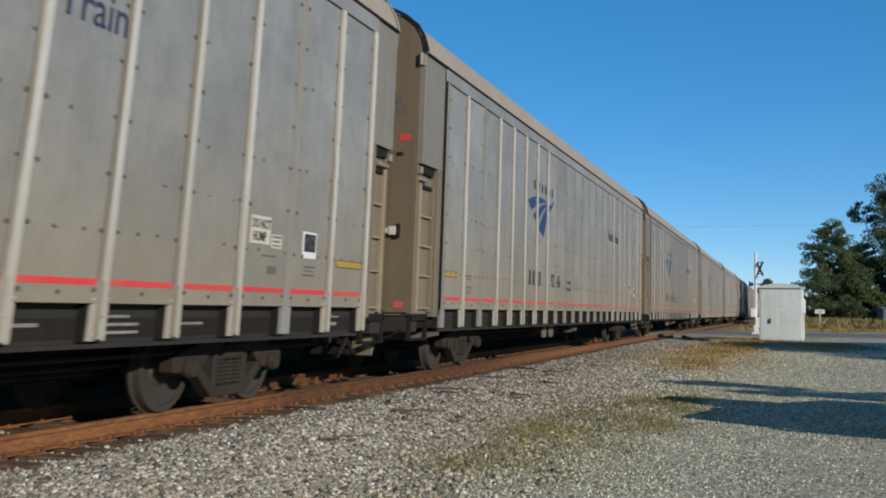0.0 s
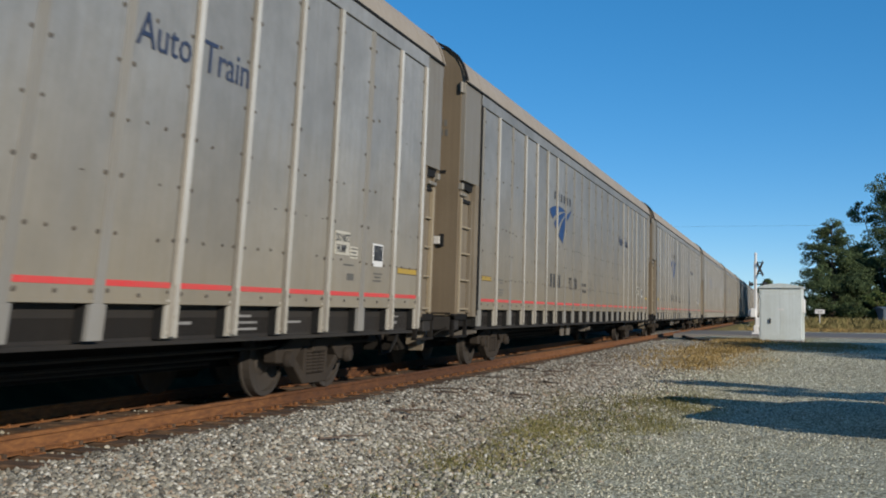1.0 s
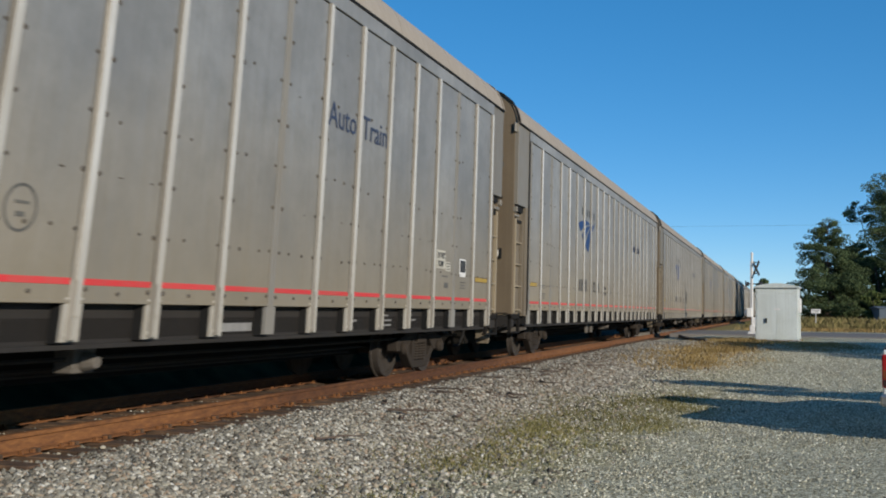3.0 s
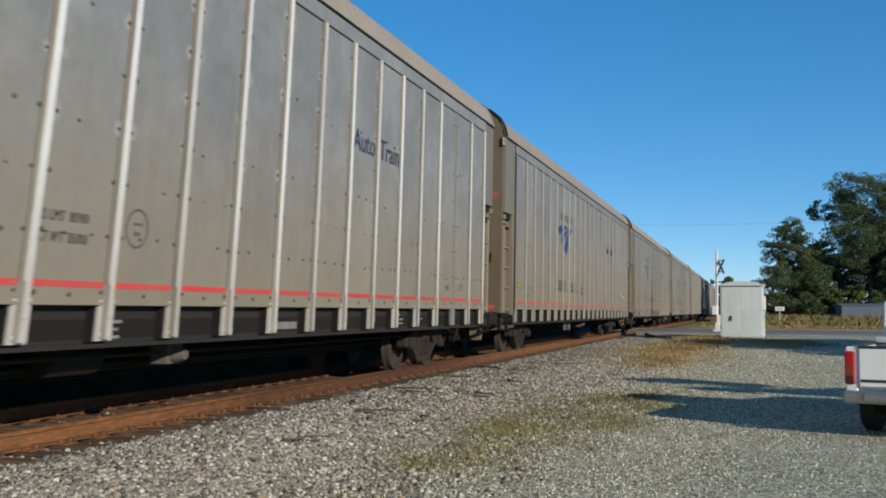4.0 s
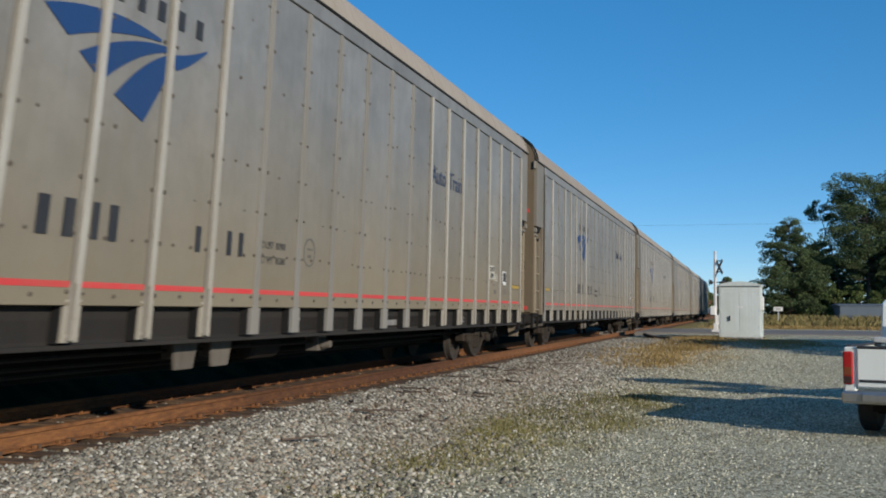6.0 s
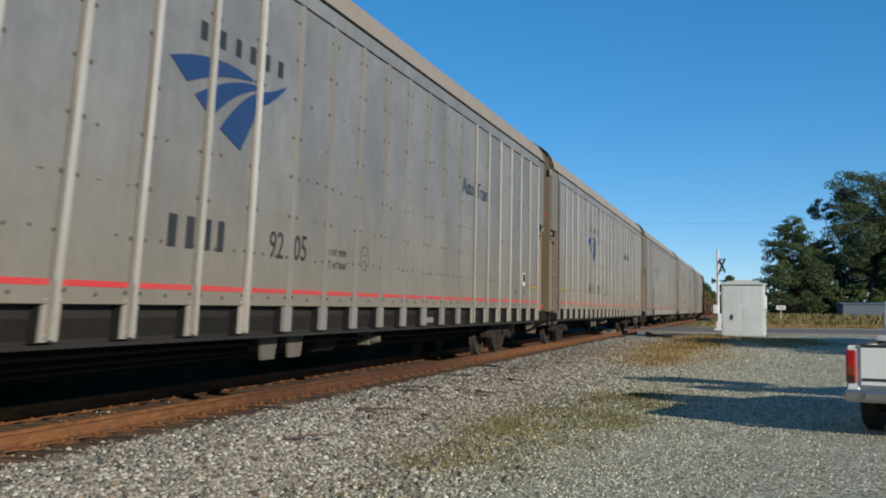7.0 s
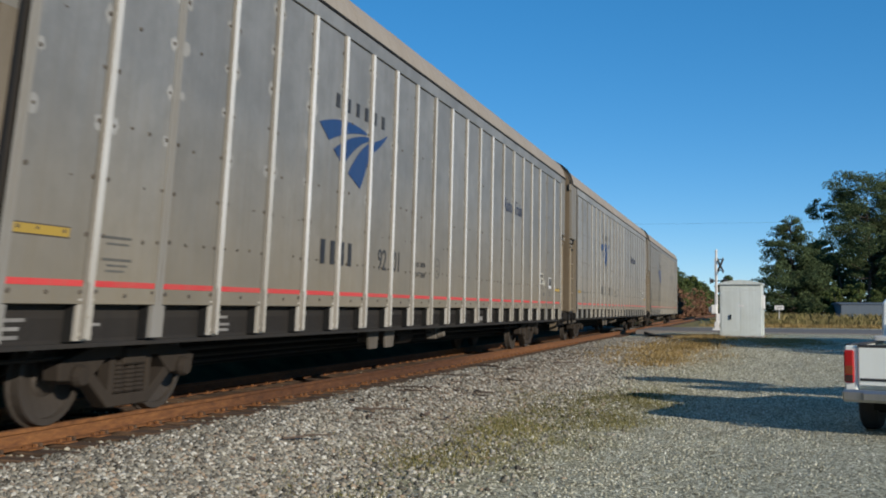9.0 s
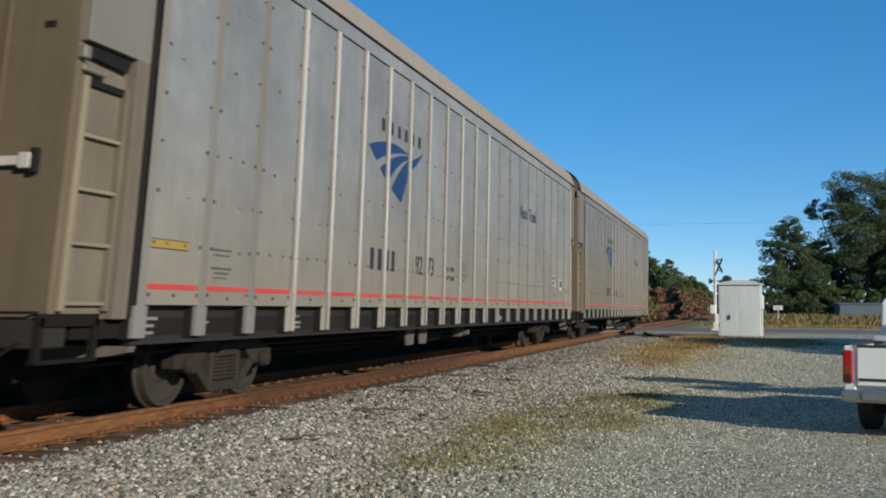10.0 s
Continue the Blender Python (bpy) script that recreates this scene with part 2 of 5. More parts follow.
def ground_material():
    """Packed gravel with finer grit, damp dark spots, green and dry grass stains, and stony ballast by the track."""
    m = Mat("gravel_ground", 0.9)
    m.b.inputs["Specular IOR Level"].default_value = 0.05
    stones, grit = m.cells(34), m.cells(95)
    tone = m.ramp(m.math("ADD", m.math("MULTIPLY", stones.outputs["Color"], 0.6), m.math("MULTIPLY", grit.outputs["Color"], 0.4)),
                  (0.24, (0.080, 0.077, 0.052)), (0.44, (0.315, 0.298, 0.200)), (0.60, (0.565, 0.535, 0.372)), (0.76, (0.86, 0.825, 0.63)))
    broad = m.noise(0.35, 5, 0.6)
    c = m.mix(m.ramp(broad, (0.35, 0.0), (0.75, 0.45)), tone, (0.235, 0.218, 0.17))
    # grass stains: one long strip beside the ballast, and the verge beyond it
    lean = m.math("ADD", m.axis(0), m.math("MULTIPLY_ADD", m.axis(1), -0.10, 4.30))
    strip = m.math("SUBTRACT", 1.0, m.math("DIVIDE", m.math("ABSOLUTE", lean), 1.75))
    along = m.ramp(m.math("DIVIDE", m.axis(1), 40.0), (0.20, 0.0), (0.30, 1.0), (0.52, 1.0), (0.62, 0.3))
    g = m.math("MULTIPLY", m.math("ADD", strip, m.math("MULTIPLY_ADD", m.noise(1.6, 5, 0.7), 2.4, -1.25)), along)
    c = m.mix(m.ramp(g, (0.05, 0.0), (0.55, 0.85)), c, m.ramp(m.noise(3, 4), (0.35, (0.205, 0.185, 0.075)), (0.65, (0.33, 0.285, 0.135))))
    # rotted leaves and wood along the foot of the ballast
    rot = m.math("SUBTRACT", 1.0, m.math("DIVIDE", m.math("ABSOLUTE", m.math("ADD", m.axis(0), 4.75)), 0.95))
    reach = m.ramp(m.math("DIVIDE", m.axis(1), 50.0), (0.24, 0.0), (0.36, 1.0), (0.62, 1.0), (0.8, 0.2))
    rot = m.math("MULTIPLY", m.math("ADD", rot, m.math("MULTIPLY_ADD", m.noise(2.2, 5, 0.75), 2.6, -1.5)), reach)
    c = m.mix(m.ramp(rot, (0.2, 0.0), (0.8, 0.6)), c, m.ramp(m.noise(7, 4), (0.35, (0.06, 0.045, 0.03)), (0.7, (0.19, 0.145, 0.095))))
    dry = m.math("SUBTRACT", 1.0, m.math("DIVIDE", m.math("ABSOLUTE", m.math("ADD", m.axis(0), 2.6)), 2.6))
    far = m.ramp(m.math("DIVIDE", m.axis(1), 100.0), (0.27, 0.0), (0.33, 1.0), (0.53, 1.0), (0.56, 0.0))
    d = m.math("MULTIPLY", m.math("ADD", dry, m.math("MULTIPLY_ADD", m.noise(0.5, 4, 0.7), 1.6, -0.65)), far)
    c = m.mix(m.ramp(d, (0.15, 0.0), (0.6, 0.85)), c, m.ramp(m.noise(2, 4), (0.35, (0.27, 0.155, 0.055)), (0.65, (0.34, 0.235, 0.095))))
    field = m.ramp(m.math("DIVIDE", m.axis(1), 400.0), (0.19, 0.0), (0.205, 1.0))
    c = m.mix(field, c, m.ramp(m.noise(0.4, 5), (0.35, (0.20, 0.16, 0.06)), (0.65, (0.29, 0.24, 0.11))))
    # ground beyond the track darkened: the train's shade put into the colour
    far_shade = m.ramp(m.math("MULTIPLY_ADD", m.axis(0), -0.1, m.math("MULTIPLY", broad, 0.2)), (0.98, 0.0), (1.1, 1.0))
    c = m.mix(far_shade, c, m.ramp(m.noise(1.5, 5), (0.35, (0.035, 0.032, 0.016)), (0.65, (0.07, 0.06, 0.03))))
    h = m.math("ADD", m.math("MULTIPLY", stones.outputs["Distance"], -1.0), m.math("MULTIPLY", grit.outputs["Distance"], -0.5))
    return m.done(c, h, 0.55, 0.02)


M["rail"], M["tie"], M["ground"] = rail_material(), tie_material(), ground_material()
M["ballast"] = stone_material("ballast_stone", ((0.0, (0.045, 0.043, 0.036)), (0.25, (0.155, 0.149, 0.122)), (0.6, (0.31, 0.296, 0.238)), (0.72, (0.30, 0.222, 0.150)), (0.79, (0.36, 0.342, 0.278)), (0.94, (0.47, 0.45, 0.38)), (1.0, (0.66, 0.64, 0.56))))
M["gravel"] = stone_material("gravel_stone", ((0.0, (0.08, 0.078, 0.054)), (0.5, (0.36, 0.35, 0.255)), (0.85, (0.64, 0.62, 0.48)), (1.0, (0.88, 0.86, 0.73))))
M["chips"] = stone_material("wood_chips", ((0.0, (0.035, 0.025, 0.018)), (0.6, (0.085, 0.06, 0.04)), (1.0, (0.17, 0.12, 0.08))))
M["pine"] = leaf_material("pine_needles", (0.046, 0.072, 0.034), (0.078, 0.112, 0.048), (0.125, 0.16, 0.066))
M["broadleaf"] = leaf_material("broad_leaves", (0.052, 0.08, 0.022), (0.09, 0.12, 0.034), (0.145, 0.165, 0.055))
M["russet"] = leaf_material("russet_leaves", (0.22, 0.105, 0.065), (0.30, 0.155, 0.095), (0.24, 0.17, 0.10))
M["grass_green"] = leaf_material("green_grass", (0.125, 0.13, 0.04), (0.215, 0.195, 0.07), (0.33, 0.275, 0.125))
M["grass_verge"] = leaf_material("verge_grass", (0.13, 0.115, 0.042), (0.195, 0.165, 0.065), (0.27, 0.205, 0.09))
M["grass_dry"] = leaf_material("dry_grass", (0.21, 0.135, 0.048), (0.31, 0.215, 0.082), (0.38, 0.29, 0.135))


# ---- building helpers ----
class Shape:
    """Collects boxes, prisms and lathed pieces into one mesh."""

    def __init__(self):
        self.v, self.f = [], []

    def add(self, verts, faces, m=None):
        n = len(self.v)
        self.v += [tuple(m @ Vector(p)) for p in verts] if m else [tuple(p) for p in verts]
        self.f += [tuple(i + n for i in f) for f in faces]
        return self

    def box(self, x0, x1, y0, y1, z0, z1, m=None):
        return self.add([(x0, y0, z0), (x1, y0, z0), (x1, y1, z0), (x0, y1, z0), (x0, y0, z1), (x1, y0, z1), (x1, y1, z1), (x0, y1, z1)],
                        [(3, 2, 1, 0), (4, 5, 6, 7), (0, 1, 5, 4), (1, 2, 6, 5), (2, 3, 7, 6), (3, 0, 4, 7)], m)

    def prism(self, outline, a, b, axis="y", m=None):
        """An outline (counter-clockwise) drawn out from a to b along an axis."""
        put = {"y": lambda p, t: (p[0], t, p[1]), "x": lambda p, t: (t, p[0], p[1]), "z": lambda p, t: (p[0], p[1], t)}[axis]
        n = len(outline)
        v = [put(p, a) for p in outline] + [put(p, b) for p in outline]
        f = [(i, (i + 1) % n, n + (i + 1) % n, n + i) for i in range(n)]
        return self.add(v, f + [tuple(range(n - 1, -1, -1)), tuple(range(n, 2 * n))], m)

    def lathe(self, rings, sides=20, m=None, close=True):
        """Rings of (radius, height along x) turned about the x axis."""
        v, f = [], []
        for r, h in rings:
            v += [(h, r * math.cos(2 * math.pi * i / sides), r * math.sin(2 * math.pi * i / sides)) for i in range(sides)]
        for k in range(len(rings) - 1):
            f += [(k * sides + i, k * sides + (i + 1) % sides, (k + 1) * sides + (i + 1) % sides, (k + 1) * sides + i) for i in range(sides)]
        if close:
            f += [tuple(range(sides - 1, -1, -1)), tuple(range((len(rings) - 1) * sides, len(rings) * sides))]
        return self.add(v, f, m)

    def tube(self, points, radius, sides=8):
        """A round bar through the points."""
        pts = [Vector(p) for p in points]
        v, f = [], []
        for i, p in enumerate(pts):
            d = (pts[min(i + 1, len(pts) - 1)] - pts[max(i - 1, 0)]).normalized()
            q = d.to_track_quat("Z", "Y")
            r = radius[i] if isinstance(radius, (list, tuple)) else radius
            v += [p + q @ Vector((r * math.cos(2 * math.pi * k / sides), r * math.sin(2 * math.pi * k / sides), 0)) for k in range(sides)]
        for i in range(len(pts) - 1):
            f += [(i * sides + k, i * sides + (k + 1) % sides, (i + 1) * sides + (k + 1) % sides, (i + 1) * sides + k) for k in range(sides)]
        f += [tuple(range(sides - 1, -1, -1)), tuple(range((len(pts) - 1) * sides, len(pts) * sides))]
        return self.add(v, f)

    def mesh(self, name, material, bevel=0.0, smooth=False):
        me = bpy.data.meshes.new(name)
        me.from_pydata(self.v, [], self.f)
        bm = bmesh.new()
        bm.from_mesh(me)
        bmesh.ops.recalc_face_normals(bm, faces=bm.faces)
        if bevel:
            bmesh.ops.bevel(bm, geom=bm.edges, offset=bevel, segments=1, affect="EDGES", clamp_overlap=True)
        bm.to_mesh(me)
        bm.free()
        me.materials.append(material)
        if smooth:
            me.shade_smooth()
        return me


def mesh_of(verts, faces, name, material, smooth=False):
    me = bpy.data.meshes.new(name)
    me.from_pydata(verts, [], faces)
    me.materials.append(material)
    if smooth:
        me.shade_smooth()
    return me


def part(name, mesh, parent, at=None, label=""):
    """Hangs one mesh under a thing or a part."""
    ob = new(name, mesh)
    ob.parent = parent
    if at is not None:
        ob.matrix_basis = at
    if label:
        ob["label"] = label
    return ob


def thing(name, at, label, category, group="", mesh=None):
    ob = new(name, mesh)
    ob.matrix_basis = at
    return tagged(ob, label, category, group)


def smoothstep(a, b, x):
    t = np.clip((np.asarray(x, float) - a) / (b - a), 0, 1)
    return t * t * (3 - 2 * t)


# ---- the lie of the land ----
TRACK = -6.977


def lie(x, y):
    """Height of the ground: gravel lot, ballast shoulder, the rise to the level crossing, and an added bank beyond the
    track.
    """
    x, y = np.asarray(x, float), np.asarray(y, float)
    base = -0.57 + 0.42 * smoothstep(22, 50, y) + 0.05 * smoothstep(50, 58, y) - 0.12 * smoothstep(72, 95, y)
    off = np.abs(x - TRACK)
    shoulder = 1 - smoothstep(1.75, 3.5, off)
    flat = -0.215 + (-0.02 * (1 - smoothstep(0.0, 0.5, np.abs(off - 0.75))))
    # bank added beyond the track to block the bright horizon under the train
    blocking_bank = 1.9 * smoothstep(-10.4, -13.5, x) * (1 - smoothstep(105, 122, y))
    blocking_bank = blocking_bank * (1 - smoothstep(46, 54, y) * (1 - smoothstep(76, 84, y)))
    return base + (flat - base) * shoulder + blocking_bank


def place():
    xs = np.unique(np.concatenate([np.linspace(-600, -40, 12), np.linspace(-40, -14, 12), np.linspace(-14, 8, 111), np.linspace(8, 50, 15), np.linspace(50, 600, 12)]))
    ys = np.unique(np.concatenate([np.linspace(-300, -10, 12), np.linspace(-10, 40, 151), np.linspace(40, 110, 71), np.linspace(110, 400, 30), np.linspace(400, 2500, 20)]))
    gx, gy = np.meshgrid(xs, ys)
    gz = lie(gx, gy)
    near = np.exp(-((gy - 15) / 25.0) ** 2)
    rs = np.random.RandomState(3)
    gz = gz + near * rs.uniform(-0.008, 0.008, gz.shape)
    nx, ny = len(xs), len(ys)
    verts = np.stack([gx, gy, gz], -1).reshape(-1, 3).tolist()
    faces = [(j * nx + i, j * nx + i + 1, (j + 1) * nx + i + 1, (j + 1) * nx + i) for j in range(ny - 1) for i in range(nx - 1)]
    tagged(new("ground", mesh_of(verts, faces, "ground", M["ground"], True)), "gravel lot and railway verge reaching to the horizon", "ground", kind="structure")

    # road over the level crossing: asphalt on either side of the rails and between them
    for name, x0, x1 in (("road", -5.75, 160.0), ("road", -7.72, -6.48), ("road", -170.0, -8.45)):
        s = Shape()
        n = max(1, int((x1 - x0) / 6))
        for i in range(n):
            a, b = x0 + (x1 - x0) * i / n, x0 + (x1 - x0) * (i + 1) / n
            za, zb = [-0.015 if abs(q - TRACK) < 4 else -0.04 for q in (a, b)]
            s.add([(a, 57 - 0.12 * a, za - 0.25), (b, 57 - 0.12 * b, zb - 0.25), (b, 70 - 0.12 * b, zb - 0.25), (a, 70 - 0.12 * a, za - 0.25),
                   (a, 57.1 - 0.12 * a, za), (b, 57.1 - 0.12 * b, zb), (b, 69.9 - 0.12 * b, zb), (a, 69.9 - 0.12 * a, za)],
                  [(4, 5, 6, 7), (0, 1, 5, 4), (2, 3, 7, 6)] + ([(3, 0, 4, 7)] if i == 0 else []) + ([(1, 2, 6, 5)] if i == n - 1 else []))
        tagged(new(name, s.mesh(name, M["asphalt"])), "worn grey asphalt road over the level crossing", "road", kind="structure")


place()


# ---- the train ----
PITCH, BAY, BAYS = 28.58, 1.141, 22
HALF, EAVE, FRONT, BACK = 1.52, 5.235, -1.03, 26.23
FIRST = 0.20
ROOF = [(0.0, 5.235), (0.03, 5.36), (0.09, 5.53), (0.18, 5.68), (0.38, 5.85), (0.63, 5.98), (1.0, 6.07), (1.52, 6.11)]
ROOF_LINE = [(HALF - u, z) for u, z in ROOF] + [(-(HALF - u), z) for u, z in ROOF[-2::-1]]


def text_mesh(words, size, material, depth=0.004, squeeze=1.0, bold=0.0):
    """Lettering in the built-in font as a thin mesh, reading along -y on a side that faces +x."""
    cu = bpy.data.curves.new("lettering", "FONT")
    cu.body, cu.size, cu.extrude, cu.resolution_u, cu.offset = words, size, depth, 2, bold
    ob = bpy.data.objects.new("lettering", cu)
    scene.collection.objects.link(ob)
    me = bpy.data.meshes.new_from_object(ob.evaluated_get(bpy.context.evaluated_depsgraph_get()))
    bpy.data.objects.remove(ob)
    me.transform(Matrix(((0, 0, 1, 0), (squeeze, 0, 0, 0), (0, 1, 0, 0), (0, 0, 0, 1))))
    me.materials.clear()
    me.materials.append(material)
    return me


def bars(parent, name, rows, material, x=0.0):
    """Flat stencil bars (y0, y1, z0, z1) on a side, each a part."""
    for y0, y1, z0, z1 in rows:
        part(name, Shape().box(0, 0.004, y0, y1, z0, z1).mesh(name, M[material]), parent, pose(x, 0, 0))


def post_mesh():
    """Hat-shaped side post, paler on its face and darker on its flanks, with a splayed foot over the sill."""
    line = [(0.0, -0.085), (0.0, 0.085), (0.008, 0.085), (0.009, 0.072), (0.034, 0.047), (0.037, 0.040), (0.037, -0.040), (0.034, -0.047), (0.009, -0.072), (0.008, -0.085)]
    s = Shape().prism(line, 1.30, 4.98, "z")
    rib = [(0.0, -0.075), (0.0, 0.075), (0.036, 0.040), (0.042, 0.034), (0.042, -0.034), (0.036, -0.040)]
    s.prism(rib, 0.815, 1.30, "z")
    s.box(-0.012, 0.004, -0.112, 0.112, 0.80, 1.16).box(-0.10, -0.012, -0.112, -0.100, 0.80, 1.10).box(-0.10, -0.012, 0.100, 0.112, 0.80, 1.10)
    s.box(0.004, 0.012, -0.108, -0.060, 0.84, 0.87).box(0.004, 0.012, 0.060, 0.108, 0.84, 0.87)
    s.box(0.042, 0.052, -0.03, 0.03, 1.0, 1.02)
    me = s.mesh("post", M["post"])
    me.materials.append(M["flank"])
    # the darker flank colour tones down distant wagons, seen nearly end-on
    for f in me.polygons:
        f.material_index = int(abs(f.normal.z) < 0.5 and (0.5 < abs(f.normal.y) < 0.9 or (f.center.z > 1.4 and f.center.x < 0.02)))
    return me


def flat_post_mesh():
    s = Shape().box(0.0, 0.014, -0.065, 0.065, 1.10, 4.98).box(-0.03, 0.02, -0.105, 0.105, 0.80, 1.105)
    s.box(0.016, 0.022, -0.012, 0.012, 1.1, 4.9)
    return s.mesh("flat_post", M["flat_post"], 0.005)


def panel_mesh():
    """One side sheet between posts, with a pressed lower band and a turned bottom edge."""
    a, b = -BAY / 2 + 0.01, BAY / 2 - 0.01
    s = Shape().box(-0.03, 0.0, a, b, 1.13, 4.97)
    s.box(-0.02, 0.012, a, b, 1.112, 1.14)
    return s.mesh("side_panel", M["side"], 0.004)


def bolts_mesh(seed):
    """Bolt heads in rows beside the posts and across the sheet."""
    rs = random.Random(seed)
    s = Shape()

    def head(y, z, r):
        s.lathe([(r, 0.0), (r * 0.8, 0.014)], 6, pose(0.0, y + rs.uniform(-0.008, 0.008), z + rs.uniform(-0.012, 0.012)))
    for k in range(8):
        for y in (-0.455, 0.455):
            if rs.random() < 0.93:
                head(y, 1.22 + 0.5 * k, rs.uniform(0.018, 0.027))
    for z, chance in ((1.72, 0.75), (2.72, 0.6), (3.72, 0.3)):
        for y in (-0.20, 0.18):
            if rs.random() < chance:
                head(y + rs.uniform(-0.06, 0.06), z + rs.uniform(-0.03, 0.03), rs.uniform(0.016, 0.024))
    head(0.0, 1.20, 0.022)
    for k in range(rs.randrange(0, 3)):
        y, z, w = rs.uniform(-0.35, 0.35), rs.choice((1.7, 1.75, 2.2, rs.uniform(1.5, 4.6))), rs.uniform(0.02, 0.07)
        s.box(0.0, 0.004, y, y + w, z, z + rs.uniform(0.01, 0.02))
    return s.mesh("bolting", M["bolt"])


def patches_mesh(seed):
    """Ragged pale paint dabbed round the upper bolt heads."""
    rs = random.Random(seed)
    s = Shape()
    for k in range(3, 8):
        for y in (-0.45, 0.45):
            if rs.random() < 0.85:
                r, z = rs.uniform(0.045, 0.085), 1.22 + 0.5 * k
                ring = [(y + r * rs.uniform(0.6, 1.1) * math.cos(a * 0.524), z + 1.3 * r * rs.uniform(0.6, 1.1) * math.sin(a * 0.524)) for a in range(12)]
                s.prism(ring, 0.0005, 0.0025, "x")
    return s.mesh("touch_up_paint", M["patch"])


def wheelset_mesh():
    """Axle with two pressed-on wheels, turned about x: flange inside, dished web, hub."""
    r = 0.457
    rings = [(0.10, -0.10), (0.36, -0.055), (r + 0.025, -0.055), (r + 0.025, -0.028), (r + 0.004, -0.018), (r - 0.004, 0.075), (0.395, 0.075), (0.385, 0.035), (0.2, 0.005), (0.13, 0.05), (0.10, 0.07)]
    s = Shape().lathe([(0.08, -1.12), (0.08, -0.86), (0.095, -0.85), (0.085, 0.0), (0.095, 0.85), (0.08, 0.86), (0.08, 1.12)], 14)
    for side in (1, -1):
        s.lathe([(a, b * side) for a, b in rings], 28, pose(0.755 * side, 0, 0))
    return s.mesh("wheelset", M["wheel"])


def bogie_under(car, y):
    """Three-piece freight bogie: two side frames, bolster, springs, adapters and two wheelsets."""
    bogie = new("bogie")
    bogie.parent = car
    bogie.matrix_basis = pose(0, y, 0)
    for sx in (1, -1):
        x = 1.0 * sx
        s = Shape()
        s.prism([(-1.16, 0.42), (-0.72, 0.40), (-0.62, 0.46), (-0.45, 0.60), (0.45, 0.60), (0.62, 0.46), (0.72, 0.40), (1.16, 0.42), (1.18, 0.58), (0.55, 0.76), (-0.55, 0.76), (-1.18, 0.58)], x - 0.09, x + 0.09, "x")
        s.prism([(-0.72, 0.40), (-0.36, 0.12), (0.36, 0.12), (0.72, 0.40), (0.62, 0.47), (0.32, 0.24), (-0.32, 0.24), (-0.62, 0.47)], x - 0.08, x + 0.08, "x")
        s.box(x - 0.075, x + 0.075, -0.36, -0.27, 0.22, 0.62).box(x - 0.075, x + 0.075, 0.27, 0.36, 0.22, 0.62)
        part("side_frame", s.mesh("side_frame", M["bogie"], 0.012), bogie)
        for dy in (-0.18, 0.0, 0.18):
            rings = [(0.088 if k % 2 else 0.066, -0.15 + 0.0215 * k) for k in range(15)]
            coil = Shape().lathe(rings, 10, pose(x + 0.02 * sx, dy, 0.40, 0, 90, 0))
            part("spring", coil.mesh("spring", M["bogie"]), bogie)
    s = Shape().box(-1.12, 1.12, -0.2, 0.2, 0.52, 0.70).box(-0.3, 0.3, -0.3, 0.3, 0.60, 0.80)
    part("bolster", s.mesh("bolster", M["bogie"], 0.02), bogie)
    for dy in (-0.91, 0.91):
        part("wheelset", WHEELSET, bogie, pose(0, dy, 0.457))
        for sx in (1, -1):
            cap = Shape().lathe([(0.03, 1.185), (0.085, 1.18), (0.105, 1.13), (0.105, 1.10)], 14)
            if sx < 0:
                cap.v = [(-a, b, c) for a, b, c in cap.v]
            part("bearing_cap", cap.mesh("bearing_cap", M["bogie"]), bogie, pose(0, dy, 0.457))
    return bogie


